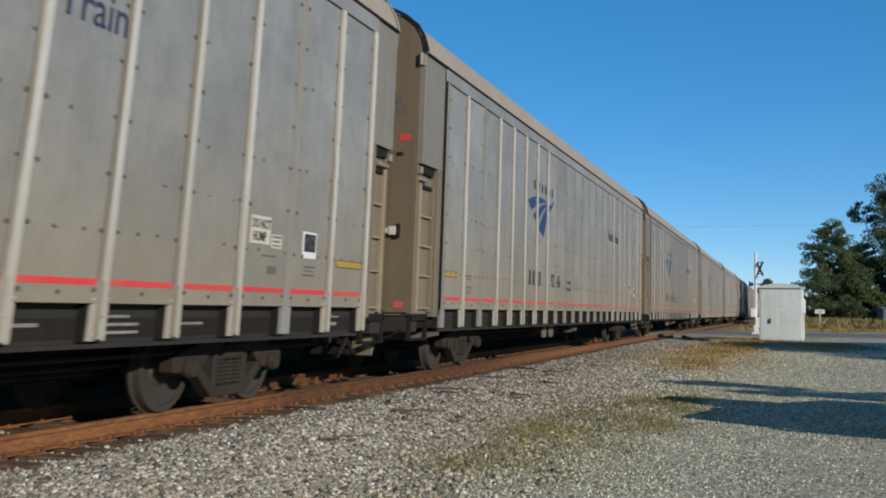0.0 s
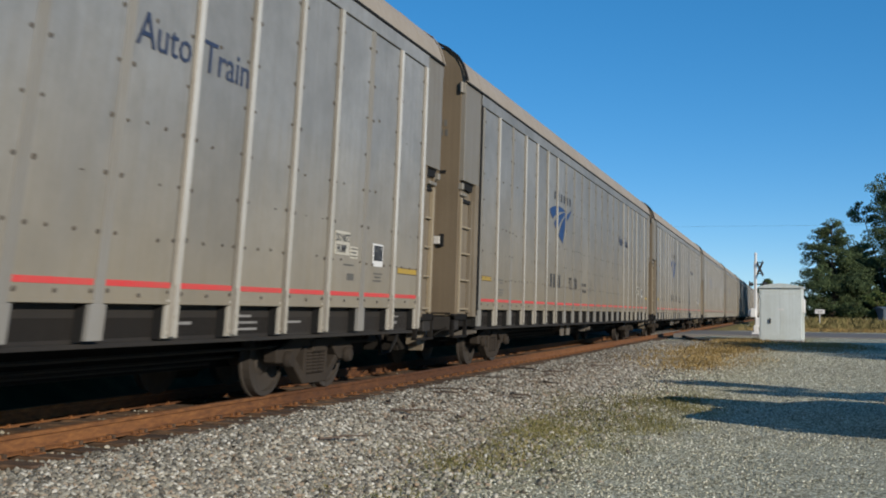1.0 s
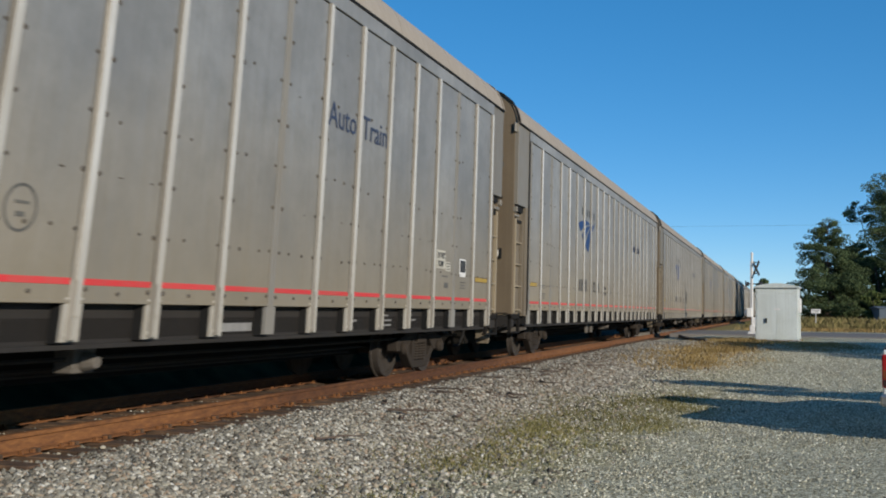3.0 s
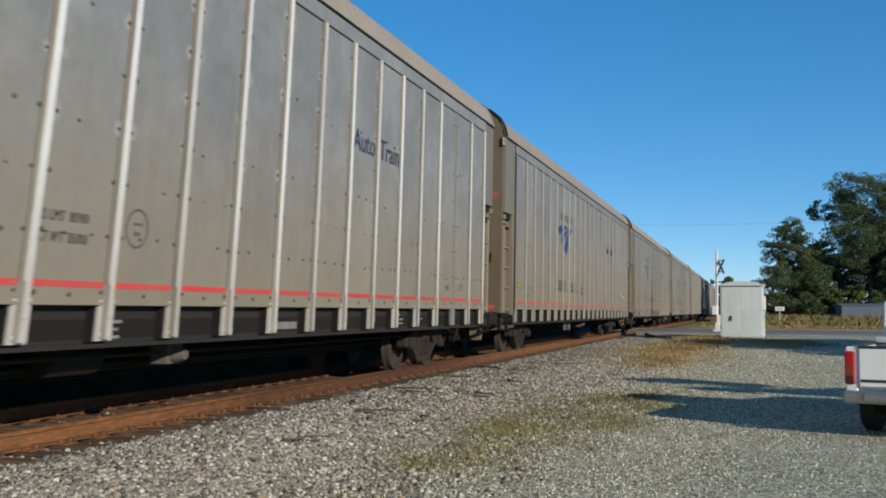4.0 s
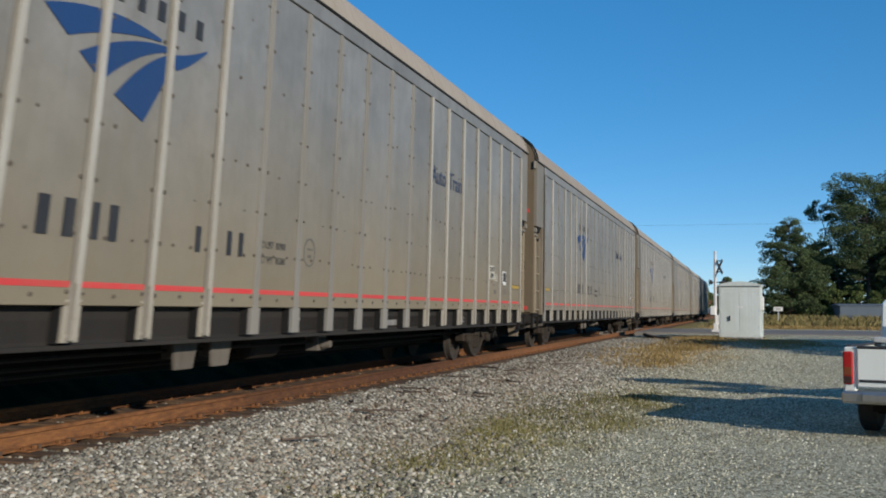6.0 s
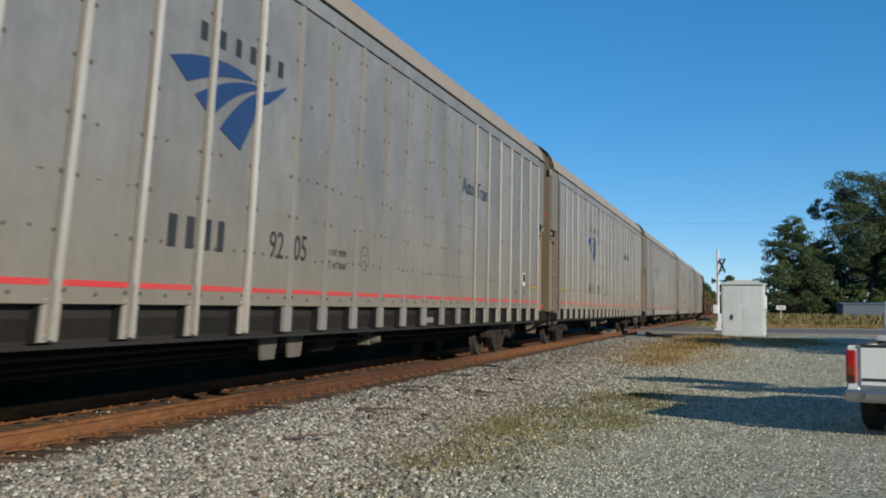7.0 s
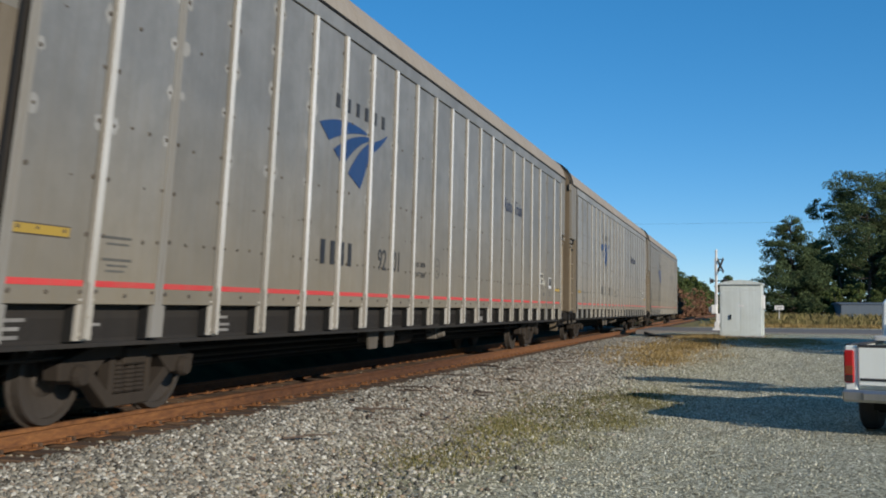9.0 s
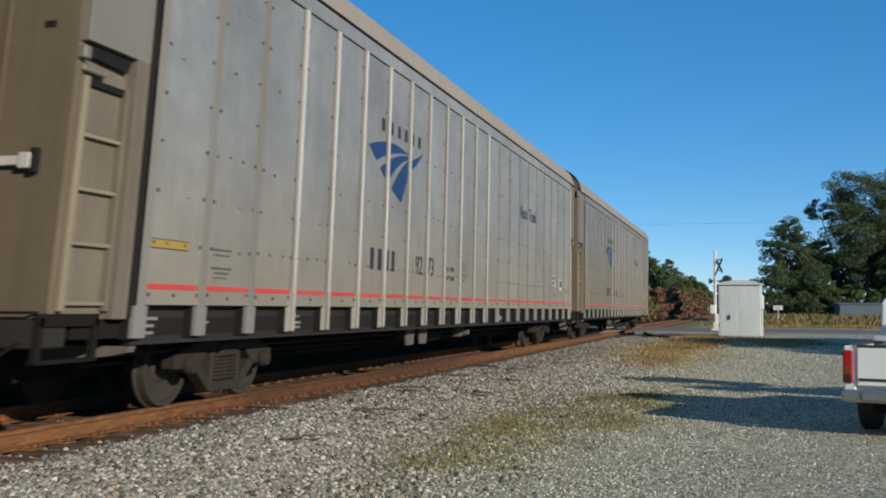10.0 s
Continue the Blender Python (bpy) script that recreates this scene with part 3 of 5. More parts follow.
def ladder_corner(car, front):
    """The corner bay: plain sheet above, ladder recess below, stiles, rungs, latch box and stirrup step.
    Built for the front end; the back end mirrors it along y."""
    k = 1 if front else -1
    y0 = FRONT if front else BACK
    Y = lambda d: y0 + k * d  # d runs from the end face inwards, 0 to 1.12

    def b(s, x0, x1, d0, d1, z0, z1):
        a, c = sorted((Y(d0), Y(d1)))
        return s.box(x0, x1, a, c, z0, z1)
    deep, post = (1.04, 0.22) if front else (0.78, 0.12)
    inner = deep - post
    for sx in (1, -1):
        def X(s, x0, x1, *r):
            return b(s, *sorted((sx * x0, sx * x1)), *r)
        part("corner_sheet", X(Shape(), 1.40, 1.515, 0.02, deep, 3.42, EAVE - 0.02).mesh("corner_sheet", M["corner"], 0.004), car)
        part("corner_post", X(Shape(), 1.34, 1.445, 0.0, 0.10, 0.98, 3.42).mesh("corner_post", M["door"], 0.02), car)
        part("corner_post", X(Shape(), 1.36, 1.515, inner, deep, 0.98, 3.425).mesh("corner_post", M["recess"], 0.004), car)
        part("ladder_recess", X(Shape(), 1.34, 1.40, 0.10, inner + 0.02, 0.98, 3.42).mesh("ladder_recess", M["recess"]), car)
        part("latch_box", X(X(Shape(), 1.40, 1.48, 0.04, 0.40, 3.15, 3.21), 1.42, 1.515, -0.02, 0.08, 3.25, 3.37).mesh("latch_box", M["corner"], 0.012), car)
        # slot openings are black solids, the dark inside put into their colour
        flap = Shape().prism([(Y(0.08), 3.40), (Y(0.10), 3.30), (Y(inner - 0.08), 3.27), (Y(inner - 0.01), 3.42)], *sorted((sx * 1.34, sx * 1.46)), "x")
        part("latch_slot", flap.mesh("latch_slot", M["black"]), car)
        part("latch_slot", X(Shape(), 1.34, 1.44, 0.12, inner - 0.02, 3.05, 3.11).mesh("latch_slot", M["black"]), car)
        ladder = new("ladder")
        ladder.parent = car
        part("stile", X(Shape(), 1.40, 1.47, inner - 0.07, inner - 0.01, 1.05, 3.12).mesh("stile", M["recess"], 0.006), ladder)
        part("stile", X(Shape(), 1.40, 1.47, 0.10, 0.17, 1.05, 3.12).mesh("stile", M["rung"], 0.006), ladder)
        for z in (1.10, 1.62, 2.10, 2.58):
            part("rung", X(Shape(), 1.415, 1.455, 0.14, inner - 0.04, z, z + 0.035).mesh("rung", M["rung"], 0.006), ladder)
        step = X(X(X(X(Shape(), 1.38, 1.45, -0.1, -0.04, 0.62, 1.0), 1.38, 1.45, 0.66, 0.72, 0.62, 1.0), 1.36, 1.46, -0.1, 0.72, 0.61, 0.645), 1.38, 1.45, -0.1, 0.72, 0.92, 1.03)
        part("stirrup_step", step.mesh("stirrup_step", M["under"], 0.006), car)


def end_doors(car, front):
    """End face: two bowed door leaves in dirty tan, seal, locking levers, lamp-red marks, sill and grab irons."""
    k = -1 if front else 1
    y = FRONT if front else BACK
    Z0 = 0.98
    seal, ring = Shape(), []
    ya, yb = sorted((y, y + k * 0.05))
    for i, (x, z) in enumerate(ROOF_LINE):
        (xa, za), (xb, zb) = ROOF_LINE[max(i - 1, 0)], ROOF_LINE[min(i + 1, len(ROOF_LINE) - 1)]
        n = Vector((zb - za, 0, xa - xb)).normalized() * (0.05 if front else 0.012)
        if n.x * x + n.z * (z - 5.0) < 0:
            n = -n
        ring += [(x, ya, z), (x + n.x, ya, z + n.z), (x + n.x, yb, z + n.z), (x, yb, z)]
    last = 4 * (len(ROOF_LINE) - 1)
    seal.add(ring, [(4 * i + j, 4 * i + (j + 1) % 4, 4 * i + 4 + (j + 1) % 4, 4 * i + 4 + j) for i in range(len(ROOF_LINE) - 1) for j in range(4)] + [(0, 1, 2, 3), (last, last + 1, last + 2, last + 3)])
    part("roof_seal", seal.mesh("roof_seal", M["black" if front else "roof"]), car)
    for sx in (1, -1):
        leaf = [(sx * a, c) for a, c in ((0.01, Z0), (1.30, Z0), (1.44, 1.05), (1.44, 5.25), (1.40, 5.55), (1.30, 5.75), (1.10, 5.88), (0.6, 5.98), (0.01, 6.0))]
        if sx < 0:
            leaf = leaf[::-1]
        door = part("end_door", Shape().prism(leaf, *sorted((y, y + k * 0.02))).mesh("end_door", M["door"], 0.006), car)
        s = Shape()
        for x in (0.12, 0.66):
            s.box(*sorted((sx * x, sx * (x + 0.06))), *sorted((y + k * 0.02, y + k * 0.034)), 1.0, 5.6)
        part("door_rib", s.mesh("door_rib", M["door"], 0.006), door)
        lever = Shape().box(*sorted((sx * 0.45, sx * 1.05)), *sorted((y + k * 0.05, y + k * 0.085)), 2.30, 2.385)
        lever.box(*sorted((sx * 1.02, sx * 1.14)), *sorted((y + k * 0.03, y + k * 0.10)), 2.27, 2.41)
        part("lever", lever.mesh("lever", M["lever"], 0.006), door)
        part("clasp", Shape().box(*sorted((sx * 1.13, sx * 1.20)), *sorted((y + k * 0.03, y + k * 0.09)), 2.23, 2.45).mesh("clasp", M["black"], 0.006), door)
        part("vent", Shape().box(*sorted((sx * 1.08, sx * 1.19)), *sorted((y + k * 0.02, y + k * 0.03)), 3.55, 3.61).mesh("vent", M["black"]), door)
        bars_at = sorted((y + k * 0.02, y + k * 0.026))
        for x0, z0 in ((0.86, 4.42), (0.95, 4.42), (1.04, 4.42), (1.13, 4.42), (0.88, 4.24), (0.97, 4.24), (1.06, 4.24), (1.15, 4.24)):
            part("stencil_bar", Shape().box(*sorted((sx * x0, sx * (x0 + 0.055))), *bars_at, z0, z0 + 0.12).mesh("stencil_bar", M["faint"]), door)
        for z, w in ((3.80, 0.19), (1.12, 0.16)):
            part("red_mark", Shape().box(*sorted((sx * 1.12, sx * (1.12 + w))), *sorted((y + k * 0.02, y + k * 0.026)), z, z + 0.10).mesh("red_mark", M["red"]), door, None, "worn red reflective mark")
        hinge = Shape().box(*sorted((sx * 1.40, sx * 1.50)), *sorted((y - 0.02, y + 0.06)), 5.02, 5.22).lathe([(0.035, -0.1), (0.035, 0.1)], 10, pose(sx * 1.45, y + k * 0.06, 5.12, 0, 90, 0))
        part("hinge", hinge.mesh("hinge", M["corner"], 0.006), car)
        grab = Shape().tube([(sx * 0.3, y + k * 0.02, 1.13), (sx * 0.3, y + k * 0.11, 1.13), (sx * 0.95, y + k * 0.11, 1.13), (sx * 1.0, y + k * 0.11, 1.04), (sx * 1.35, y + k * 0.11, 1.04), (sx * 1.35, y + k * 0.02, 1.04)], 0.014, 6)
        part("grab_iron", grab.mesh("grab_iron", M["under"]), car)
    part("end_sill", Shape().box(-1.42, 1.42, *sorted((y - k * 0.3, y + k * 0.10)), 0.74, 0.98).mesh("end_sill", M["sill"], 0.015), car)


def coupling(car, front):
    k = -1 if front else 1
    y = FRONT if front else BACK
    s = Shape().box(-0.17, 0.17, *sorted((y - k * 0.5, y + k * 0.35)), 0.62, 0.86).box(-0.24, 0.24, *sorted((y + k * 0.30, y + k * 0.66)), 0.55, 0.92)
    s.box(-0.10, 0.20, *sorted((y + k * 0.60, y + k * 0.69)), 0.60, 0.88)
    part("coupler", s.mesh("coupler", M["bogie"], 0.03), car)
    hose = Shape().tube([(0.42, y + k * 0.1, 0.72), (0.44, y + k * 0.28, 0.55), (0.40, y + k * 0.45, 0.36), (0.30, y + k * 0.66, 0.33)], 0.03, 8)
    part("air_hose", hose.mesh("air_hose", M["black"]), car)
    s = Shape().tube([(0.3, y + k * 0.2, 0.74), (1.15, y + k * 0.25, 0.66), (1.35, y + k * 0.2, 0.80)], 0.018, 6)
    part("uncoupling_lever", s.mesh("uncoupling_lever", M["under"]), car)
    if not front:
        s = Shape().prism([(0.98, 0.74), (1.02, 0.42), (1.26, 0.42), (1.32, 0.74)], *sorted((y + k * 0.12, y + k * 0.18)))
        s.box(1.05, 1.25, *sorted((y - k * 0.1, y + k * 0.14)), 0.52, 0.72)
        part("step_bracket", s.mesh("step_bracket", M["recess"], 0.01), car)


def emblem(parent):
    """Three blue curved bands that sweep up to one point, as plain shapes."""
    def bow(a, b, lift, k):
        t = k / 10
        return a[0] + (b[0] - a[0]) * t, a[1] + (b[1] - a[1]) * t + lift * 4 * t * (1 - t)
    for outer, inner in ((((6.27, 3.56), (8.10, 3.69), 0.10), ((6.63, 3.36), (8.10, 3.66), 0.055)),
                         (((6.81, 3.26), (8.20, 3.64), 0.075), ((7.17, 3.07), (8.22, 3.58), 0.075)),
                         (((7.39, 2.99), (8.27, 3.57), 0.075), ((7.90, 2.82), (8.38, 3.55), -0.02)),
                         (((8.30, 3.58), (9.02, 3.79), -0.02), ((8.42, 3.44), (9.02, 3.77), -0.03))):
        n = 11
        p = [bow(*outer, k) for k in range(n)] + [bow(*inner, k) for k in range(n)]
        v = [(0.0, *q) for q in p] + [(0.006, *q) for q in p]
        f = [(0, n, 3 * n, 2 * n), (n - 1, 2 * n - 1, 4 * n - 1, 3 * n - 1)]
        for i in range(n - 1):
            f += [(2 * n + i, 2 * n + i + 1, 3 * n + i + 1, 3 * n + i), (i, i + 1, 2 * n + i + 1, 2 * n + i), (n + i, n + i + 1, 3 * n + i + 1, 3 * n + i)]
        part("emblem_band", Shape().add(v, f).mesh("emblem_band", M["blue"]), parent, pose(HALF + 0.004, -0.10, 0.03), "blue curved band")


def letter_blocks(parent, y, z, widths, height, gap, material):
    """Plain upright blocks where the owner's name stands."""
    for w in widths:
        if w > 0:
            block = Shape().box(0, 0.005, y + w * 0.18, y + w * 0.70, z, z + height)
            part("letter_block", block.mesh("letter_block", M[material]), parent, pose(HALF + 0.004, 0, 0))
        y += abs(w) + gap


WHEELSET = wheelset_mesh()
POST, FLAT_POST, PANEL = post_mesh(), flat_post_mesh(), panel_mesh()
BOLTS = [bolts_mesh(k) for k in range(7)]
PATCHES = [patches_mesh(k) for k in range(3)]
# black strip standing in for the dark gap beside each post foot
GAP_STRIP = Shape().box(-0.125, -0.028, -0.125, -0.10, 0.79, 1.10).mesh("post_bracket", M["black"])
STRIPE = Shape().box(0.0, 0.004, -BAY / 2 + 0.085, BAY / 2 - 0.085, 1.264, 1.318).mesh("red_stripe", M["red"])
SILL = Shape().box(-0.17, -0.12, -BAY / 2, BAY / 2, 0.76, 1.108).box(-0.17, -0.06, -BAY / 2, BAY / 2, 0.735, 0.775).mesh("sill_panel", M["sill"])


def autorack():
    """Enclosed car-carrying wagon. Local y runs towards its back end, z from the rail head."""
    car = thing("autorack_wagon", pose(0, 0, 0), "grey enclosed car-carrier railway wagon with red stripe, dusty", "railway wagon", "wagons of the train")
    end = FIRST + BAY * BAYS
    inner = [(-HALF + 0.15, 1.0), (HALF - 0.15, 1.0), (HALF - 0.15, 1.10), (HALF - 0.04, 1.112), (HALF - 0.04, EAVE - 0.03), (-HALF + 0.04, EAVE - 0.03), (-HALF + 0.04, 1.112), (-HALF + 0.15, 1.10)]
    part("body", Shape().prism(inner, 0.0, end + 0.1).mesh("body", M["sill"]), car)
    for a, b in ((FRONT + 0.005, -0.005), (end + 0.105, BACK - 0.005)):
        part("end_bulkhead", Shape().box(-1.34, 1.34, a, b, 1.0, EAVE).mesh("end_bulkhead", M["black"]), car)
    part("roof", Shape().prism(ROOF_LINE, FRONT + 0.05, BACK - 0.05).mesh("roof", M["roof"]), car, None, "tan dust-covered curved roof")
    for sx in (1, -1):
        part("eave_rail", Shape().box(*sorted((sx * 1.46, sx * 1.535)), 0.02, end + 0.1, 4.99, EAVE - 0.035).mesh("eave_rail", M["side"], 0.006), car)
        part("drip_edge", Shape().box(*sorted((sx * 1.47, sx * 1.55)), FRONT + 0.04, BACK - 0.04, EAVE - 0.03, EAVE + 0.004).mesh("drip_edge", M["black"]), car)
        part("door_seal", Shape().box(*sorted((sx * 1.42, sx * 1.53)), 0.0, 0.05, 1.0, EAVE - 0.01).mesh("door_seal", M["black"]), car)
        part("door_seal", Shape().box(*sorted((sx * 1.42, sx * 1.50)), end + 0.11, end + 0.15, 1.0, EAVE - 0.01).mesh("door_seal", M["black"]), car)
    prof = [(a * 1.001, c + 0.006) for a, c in ROOF_LINE]
    part("roof_rib", Shape().prism(prof + [(0, 5.3)], 0.0, 0.05).mesh("roof_rib", M["roof"]), car)
    for k in range(1, 11):
        part("roof_rib", Shape().prism(prof + [(0, 5.3)], 2.5 * k, 2.5 * k + 0.05).mesh("roof_rib", M["roof"]) if k == 1 else car.children[-1].data, car, pose(0, 2.5 * (k - 1), 0) if k > 1 else None)
    for k in range(BAYS):
        y = FIRST + (k + 0.5) * BAY
        panel = part("side_panel", PANEL, car, pose(HALF, y, 0))
        part("stripe", STRIPE, panel, pose(0, 0, 0), "red stripe")
        tagged(part("bolting", BOLTS[(k * 3) % 7], panel), kind="stuff")
        part("sill_panel", SILL, car, pose(HALF, y, 0))
        part("side_panel", PANEL, car, pose(-HALF, y, 0, 0, 0, 180))
        part("sill_panel", SILL, car, pose(-HALF, y, 0, 0, 0, 180))
    for k in range(BAYS + 1):
        y = FIRST + k * BAY
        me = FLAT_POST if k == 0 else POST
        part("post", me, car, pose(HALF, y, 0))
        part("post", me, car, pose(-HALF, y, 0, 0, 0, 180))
        part("post_bracket", GAP_STRIP, car, pose(HALF, y, 0))
        brace = Shape().prism([(1.47, 0.73), (1.46, 0.675), (1.30, 0.64), (0.5, 0.56), (0.5, 0.735)], -0.07, 0.07) if k == 0 else None
        part("cross_bearer", brace.mesh("cross_bearer", M["hanger"]) if brace else BEARER[0], car, pose(0, y, -0.005))
        if brace:
            BEARER[:] = [car.children[-1].data]
    part("centre_sill", Shape().box(-0.33, 0.33, -0.9, BACK - 0.2, 0.36, 0.80).box(-1.40, 1.40, FRONT + 0.4, BACK - 0.4, 0.80, 1.0).mesh("centre_sill", M["under"], 0.01), car)
    for y in (9.5, 10.3):
        plate = Shape().prism([(y - 0.16, 0.44), (y + 0.20, 0.44), (y + 0.28, 0.75), (y - 0.22, 0.75)], 1.16, 1.21, "x").box(0.95, 1.18, y - 0.04, y + 0.04, 0.55, 0.74)
        part("hanger_plate", plate.mesh("hanger_plate", M["hanger"], 0.008), car)
    tank = Shape().lathe([(0.12, -0.42), (0.16, -0.36), (0.16, 0.36), (0.12, 0.42)], 16, pose(0.75, 12.2, 0.60, 0, 0, 90))
    part("air_reservoir", tank.mesh("air_reservoir", M["bogie"]), car)
    valve = Shape().box(0.9, 1.1, 13.4, 13.7, 0.50, 0.74).lathe([(0.06, -0.1), (0.09, 0.0), (0.06, 0.12)], 10, pose(1.12, 13.55, 0.60))
    part("brake_valve", valve.mesh("brake_valve", M["hanger"], 0.008), car)
    for x, z in ((1.0, 0.62), (0.6, 0.50)):
        part("brake_pipe", Shape().tube([(x, 0.6, z), (x, 8.0, z + 0.02), (x, 17.0, z - 0.01), (x, 25.0, z)], 0.022, 6).mesh("brake_pipe", M["bogie"]), car)
    rod = Shape().tube([(0.45, 4.2, 0.42), (0.5, 11.5, 0.46), (0.45, 21.0, 0.42)], 0.02, 6)
    part("brake_rod", rod.mesh("brake_rod", M["bogie"]), car)
    for y in (2.84, 22.66):
        bogie_under(car, y)
    for front in (True, False):
        ladder_corner(car, front)
        end_doors(car, front)
        coupling(car, front)
    emblem(car)
    letter_blocks(car, 6.69, 3.90, (0.27, 0.32, 0.24, 0.27, 0.27, 0.27), 0.20, 0.11, "ink")
    letter_blocks(car, 6.36, 1.69, (0.30, 0.30, -0.02, 0.20, 0.26), 0.33, 0.05, "ink")
    part("lettering", text_mesh("Auto", 0.47, M["slate"], 0.004, 0.97), car, pose(HALF + 0.006, 17.42, 3.43))
    part("lettering", text_mesh("Train", 0.47, M["slate"], 0.004, 0.97), car, pose(HALF + 0.006, 18.56, 3.43))
    # placards and stencils
    board = part("placard", Shape().box(0, 0.008, 22.06, 22.52, 1.79, 2.10).mesh("placard", M["cream"], 0.003), car, pose(HALF, 0, 0), "worn cream placard with dark lettering")
    board["mark"] = "hump"
    part("lettering", text_mesh("DO NOT", 0.145, M["ink"], 0.002, 0.74, 0.004), board, pose(0.009, 22.075, 1.965))
    part("lettering", text_mesh("HUMP", 0.145, M["ink"], 0.002, 0.80, 0.004), board, pose(0.009, 22.105, 1.825))
    board = part("placard", Shape().box(0, 0.006, 22.56, 22.82, 1.76, 1.92).mesh("placard", M["cream"], 0.003), car, pose(HALF, 0, 0), "small pale label")
    board["mark"] = "hump"
    bars(board, "print_bar", [(22.58, 22.80, 1.88, 1.90), (22.58, 22.76, 1.83, 1.85), (22.58, 22.78, 1.785, 1.80)], "faint", 0.005)
    board = part("placard", Shape().box(0, 0.008, 23.36, 23.74, 1.69, 2.01).mesh("placard", M["white"], 0.003), car, pose(HALF, 0, 0), "white-edged square tag")
    board["mark"] = "tag"
    bars(board, "print_bar", [(23.39, 23.71, 1.77, 1.985)], "ink", 0.006)
    bars(board, "print_bar", [(23.41, 23.51, 1.90, 1.92), (23.53, 23.54, 1.79, 1.97), (23.58, 23.68, 1.93, 1.95), (23.58, 23.64, 1.82, 1.84)], "faint", 0.008)
    for y0, y1, z in ((0.25, 1.0, 1.66), (24.36, 25.2, 1.62)):
        edge = part("decal", Shape().box(0, 0.005, y0, y1, z, z + 0.10).mesh("decal", M["bolt"], 0.002), car, pose(HALF, 0, 0), "yellow warning decal with a dark edge")
        if y0 > 10:
            edge["mark"] = "decal"
        part("decal_face", Shape().box(0, 0.004, y0 + 0.012, y1 - 0.012, z + 0.012, z + 0.088).mesh("decal_face", M["yellow"]), edge, pose(0.004, 0, 0))
    bars(car, "stencil_bar", [(1.46, 1.93, 1.70, 1.725), (1.55, 1.9, 1.645, 1.665), (1.5, 1.96, 1.50, 1.525), (1.58, 1.9, 1.45, 1.47), (1.56, 1.86, 1.40, 1.42)], "faint", HALF)
    bars(car, "stencil_bar", [(22.50, 22.72, 1.47, 1.56), (22.36, 22.70, 1.66, 1.68), (23.42, 23.74, 1.58, 1.60), (23.46, 23.70, 1.53, 1.55), (23.42, 23.72, 1.48, 1.50)], "faint", HALF)
    part("lettering", text_mesh("LD LMT  80900", 0.13, M["ink"], 0.002, 0.85), car, pose(HALF + 0.002, 10.50, 1.81))
    part("lettering", text_mesh("LT WT  85000", 0.13, M["ink"], 0.002, 0.85), car, pose(HALF + 0.002, 10.55, 1.63))
    ring = Shape().lathe([(0.165, 0.0), (0.19, 0.0), (0.19, 0.003), (0.165, 0.003), (0.165, 0.0)], 28, None, False)
    part("stencil_ring", ring.mesh("stencil_ring", M["faint"]), car, pose(HALF, 11.97, 1.83))
    bars(car, "stencil_bar", [(11.90, 12.06, 1.86, 1.885), (11.92, 12.02, 1.76, 1.80)], "faint", HALF)
    low = [(0.22, 0.72, 0.965, 0.995), (0.22, 0.66, 0.895, 0.925), (0.22, 0.66, 0.825, 0.855), (1.5, 1.75, 0.92, 0.945), (3.75, 4.15, 0.97, 1.0), (3.7, 4.2, 0.89, 0.92), (3.7, 4.18, 0.83, 0.86),
           (11.55, 12.05, 0.95, 0.98), (11.55, 12.0, 0.88, 0.91), (11.55, 12.03, 0.81, 0.84), (15.2, 16.0, 0.84, 0.93), (18.7, 19.0, 0.92, 0.95), (19.8, 20.2, 0.99, 1.015), (19.8, 20.35, 0.92, 0.945), (19.8, 20.35, 0.85, 0.875),
           (21.0, 21.45, 0.92, 0.945), (24.35, 24.8, 0.98, 1.0), (24.35, 24.75, 0.88, 0.92)]
    bars(car, "stencil_bar", low, "bar", HALF - 0.120)
    return car


BEARER = []
NUMBERS = {0: "92 46", 1: "92 08", 2: "92 69", 3: "92 76", 4: "92 63", 6: "92 05", 7: "92 41", 8: "92 01", 9: "92 73"}
# posts that lie flush with the sheet, wagon by wagon
FLUSH = {-2: (2, 20), -1: (2, 20), 0: (2, *range(8, 16), 20), 1: (2, *range(7, 16), 20), 2: (2, 7, 9, 14, 20), 3: (2, 20), 5: (2, *range(9, 15)), 6: (2, *range(8, 16)),
         8: (2, 20), 9: (1, 2, *range(13, 22)), 10: (2, *range(1, 7), 20)}
# dust and tone of each wagon's sheets, and how clean its posts are
SOIL = {-2: (0.4, 0.8, 0.3), -1: (0.35, 0.75, 0.3), 0: (0.4, 0.8, 0.35), 1: (0.6, 0.5, 0.3), 2: (0.45, 0.65, 0.4), 3: (0.5, 0.85, 1.0), 4: (0.75, 0.75, 0.25), 5: (0.75, 0.5, 0.1), 6: (0.3, 0.55, 0.35),
        7: (0.5, 0.95, 0.75), 8: (0.4, 0.5, 0.9), 9: (0.3, 1.0, 0.5), 10: (0.8, 0.5, 0.2)}
# wagons without some of the markings
BARE = {"hump": (3, 6, 7), "tag": (3,), "decal": (3,), "red_mark": (1, 2, 3, 9)}
DABBED = (3, 8)
CARS = {}


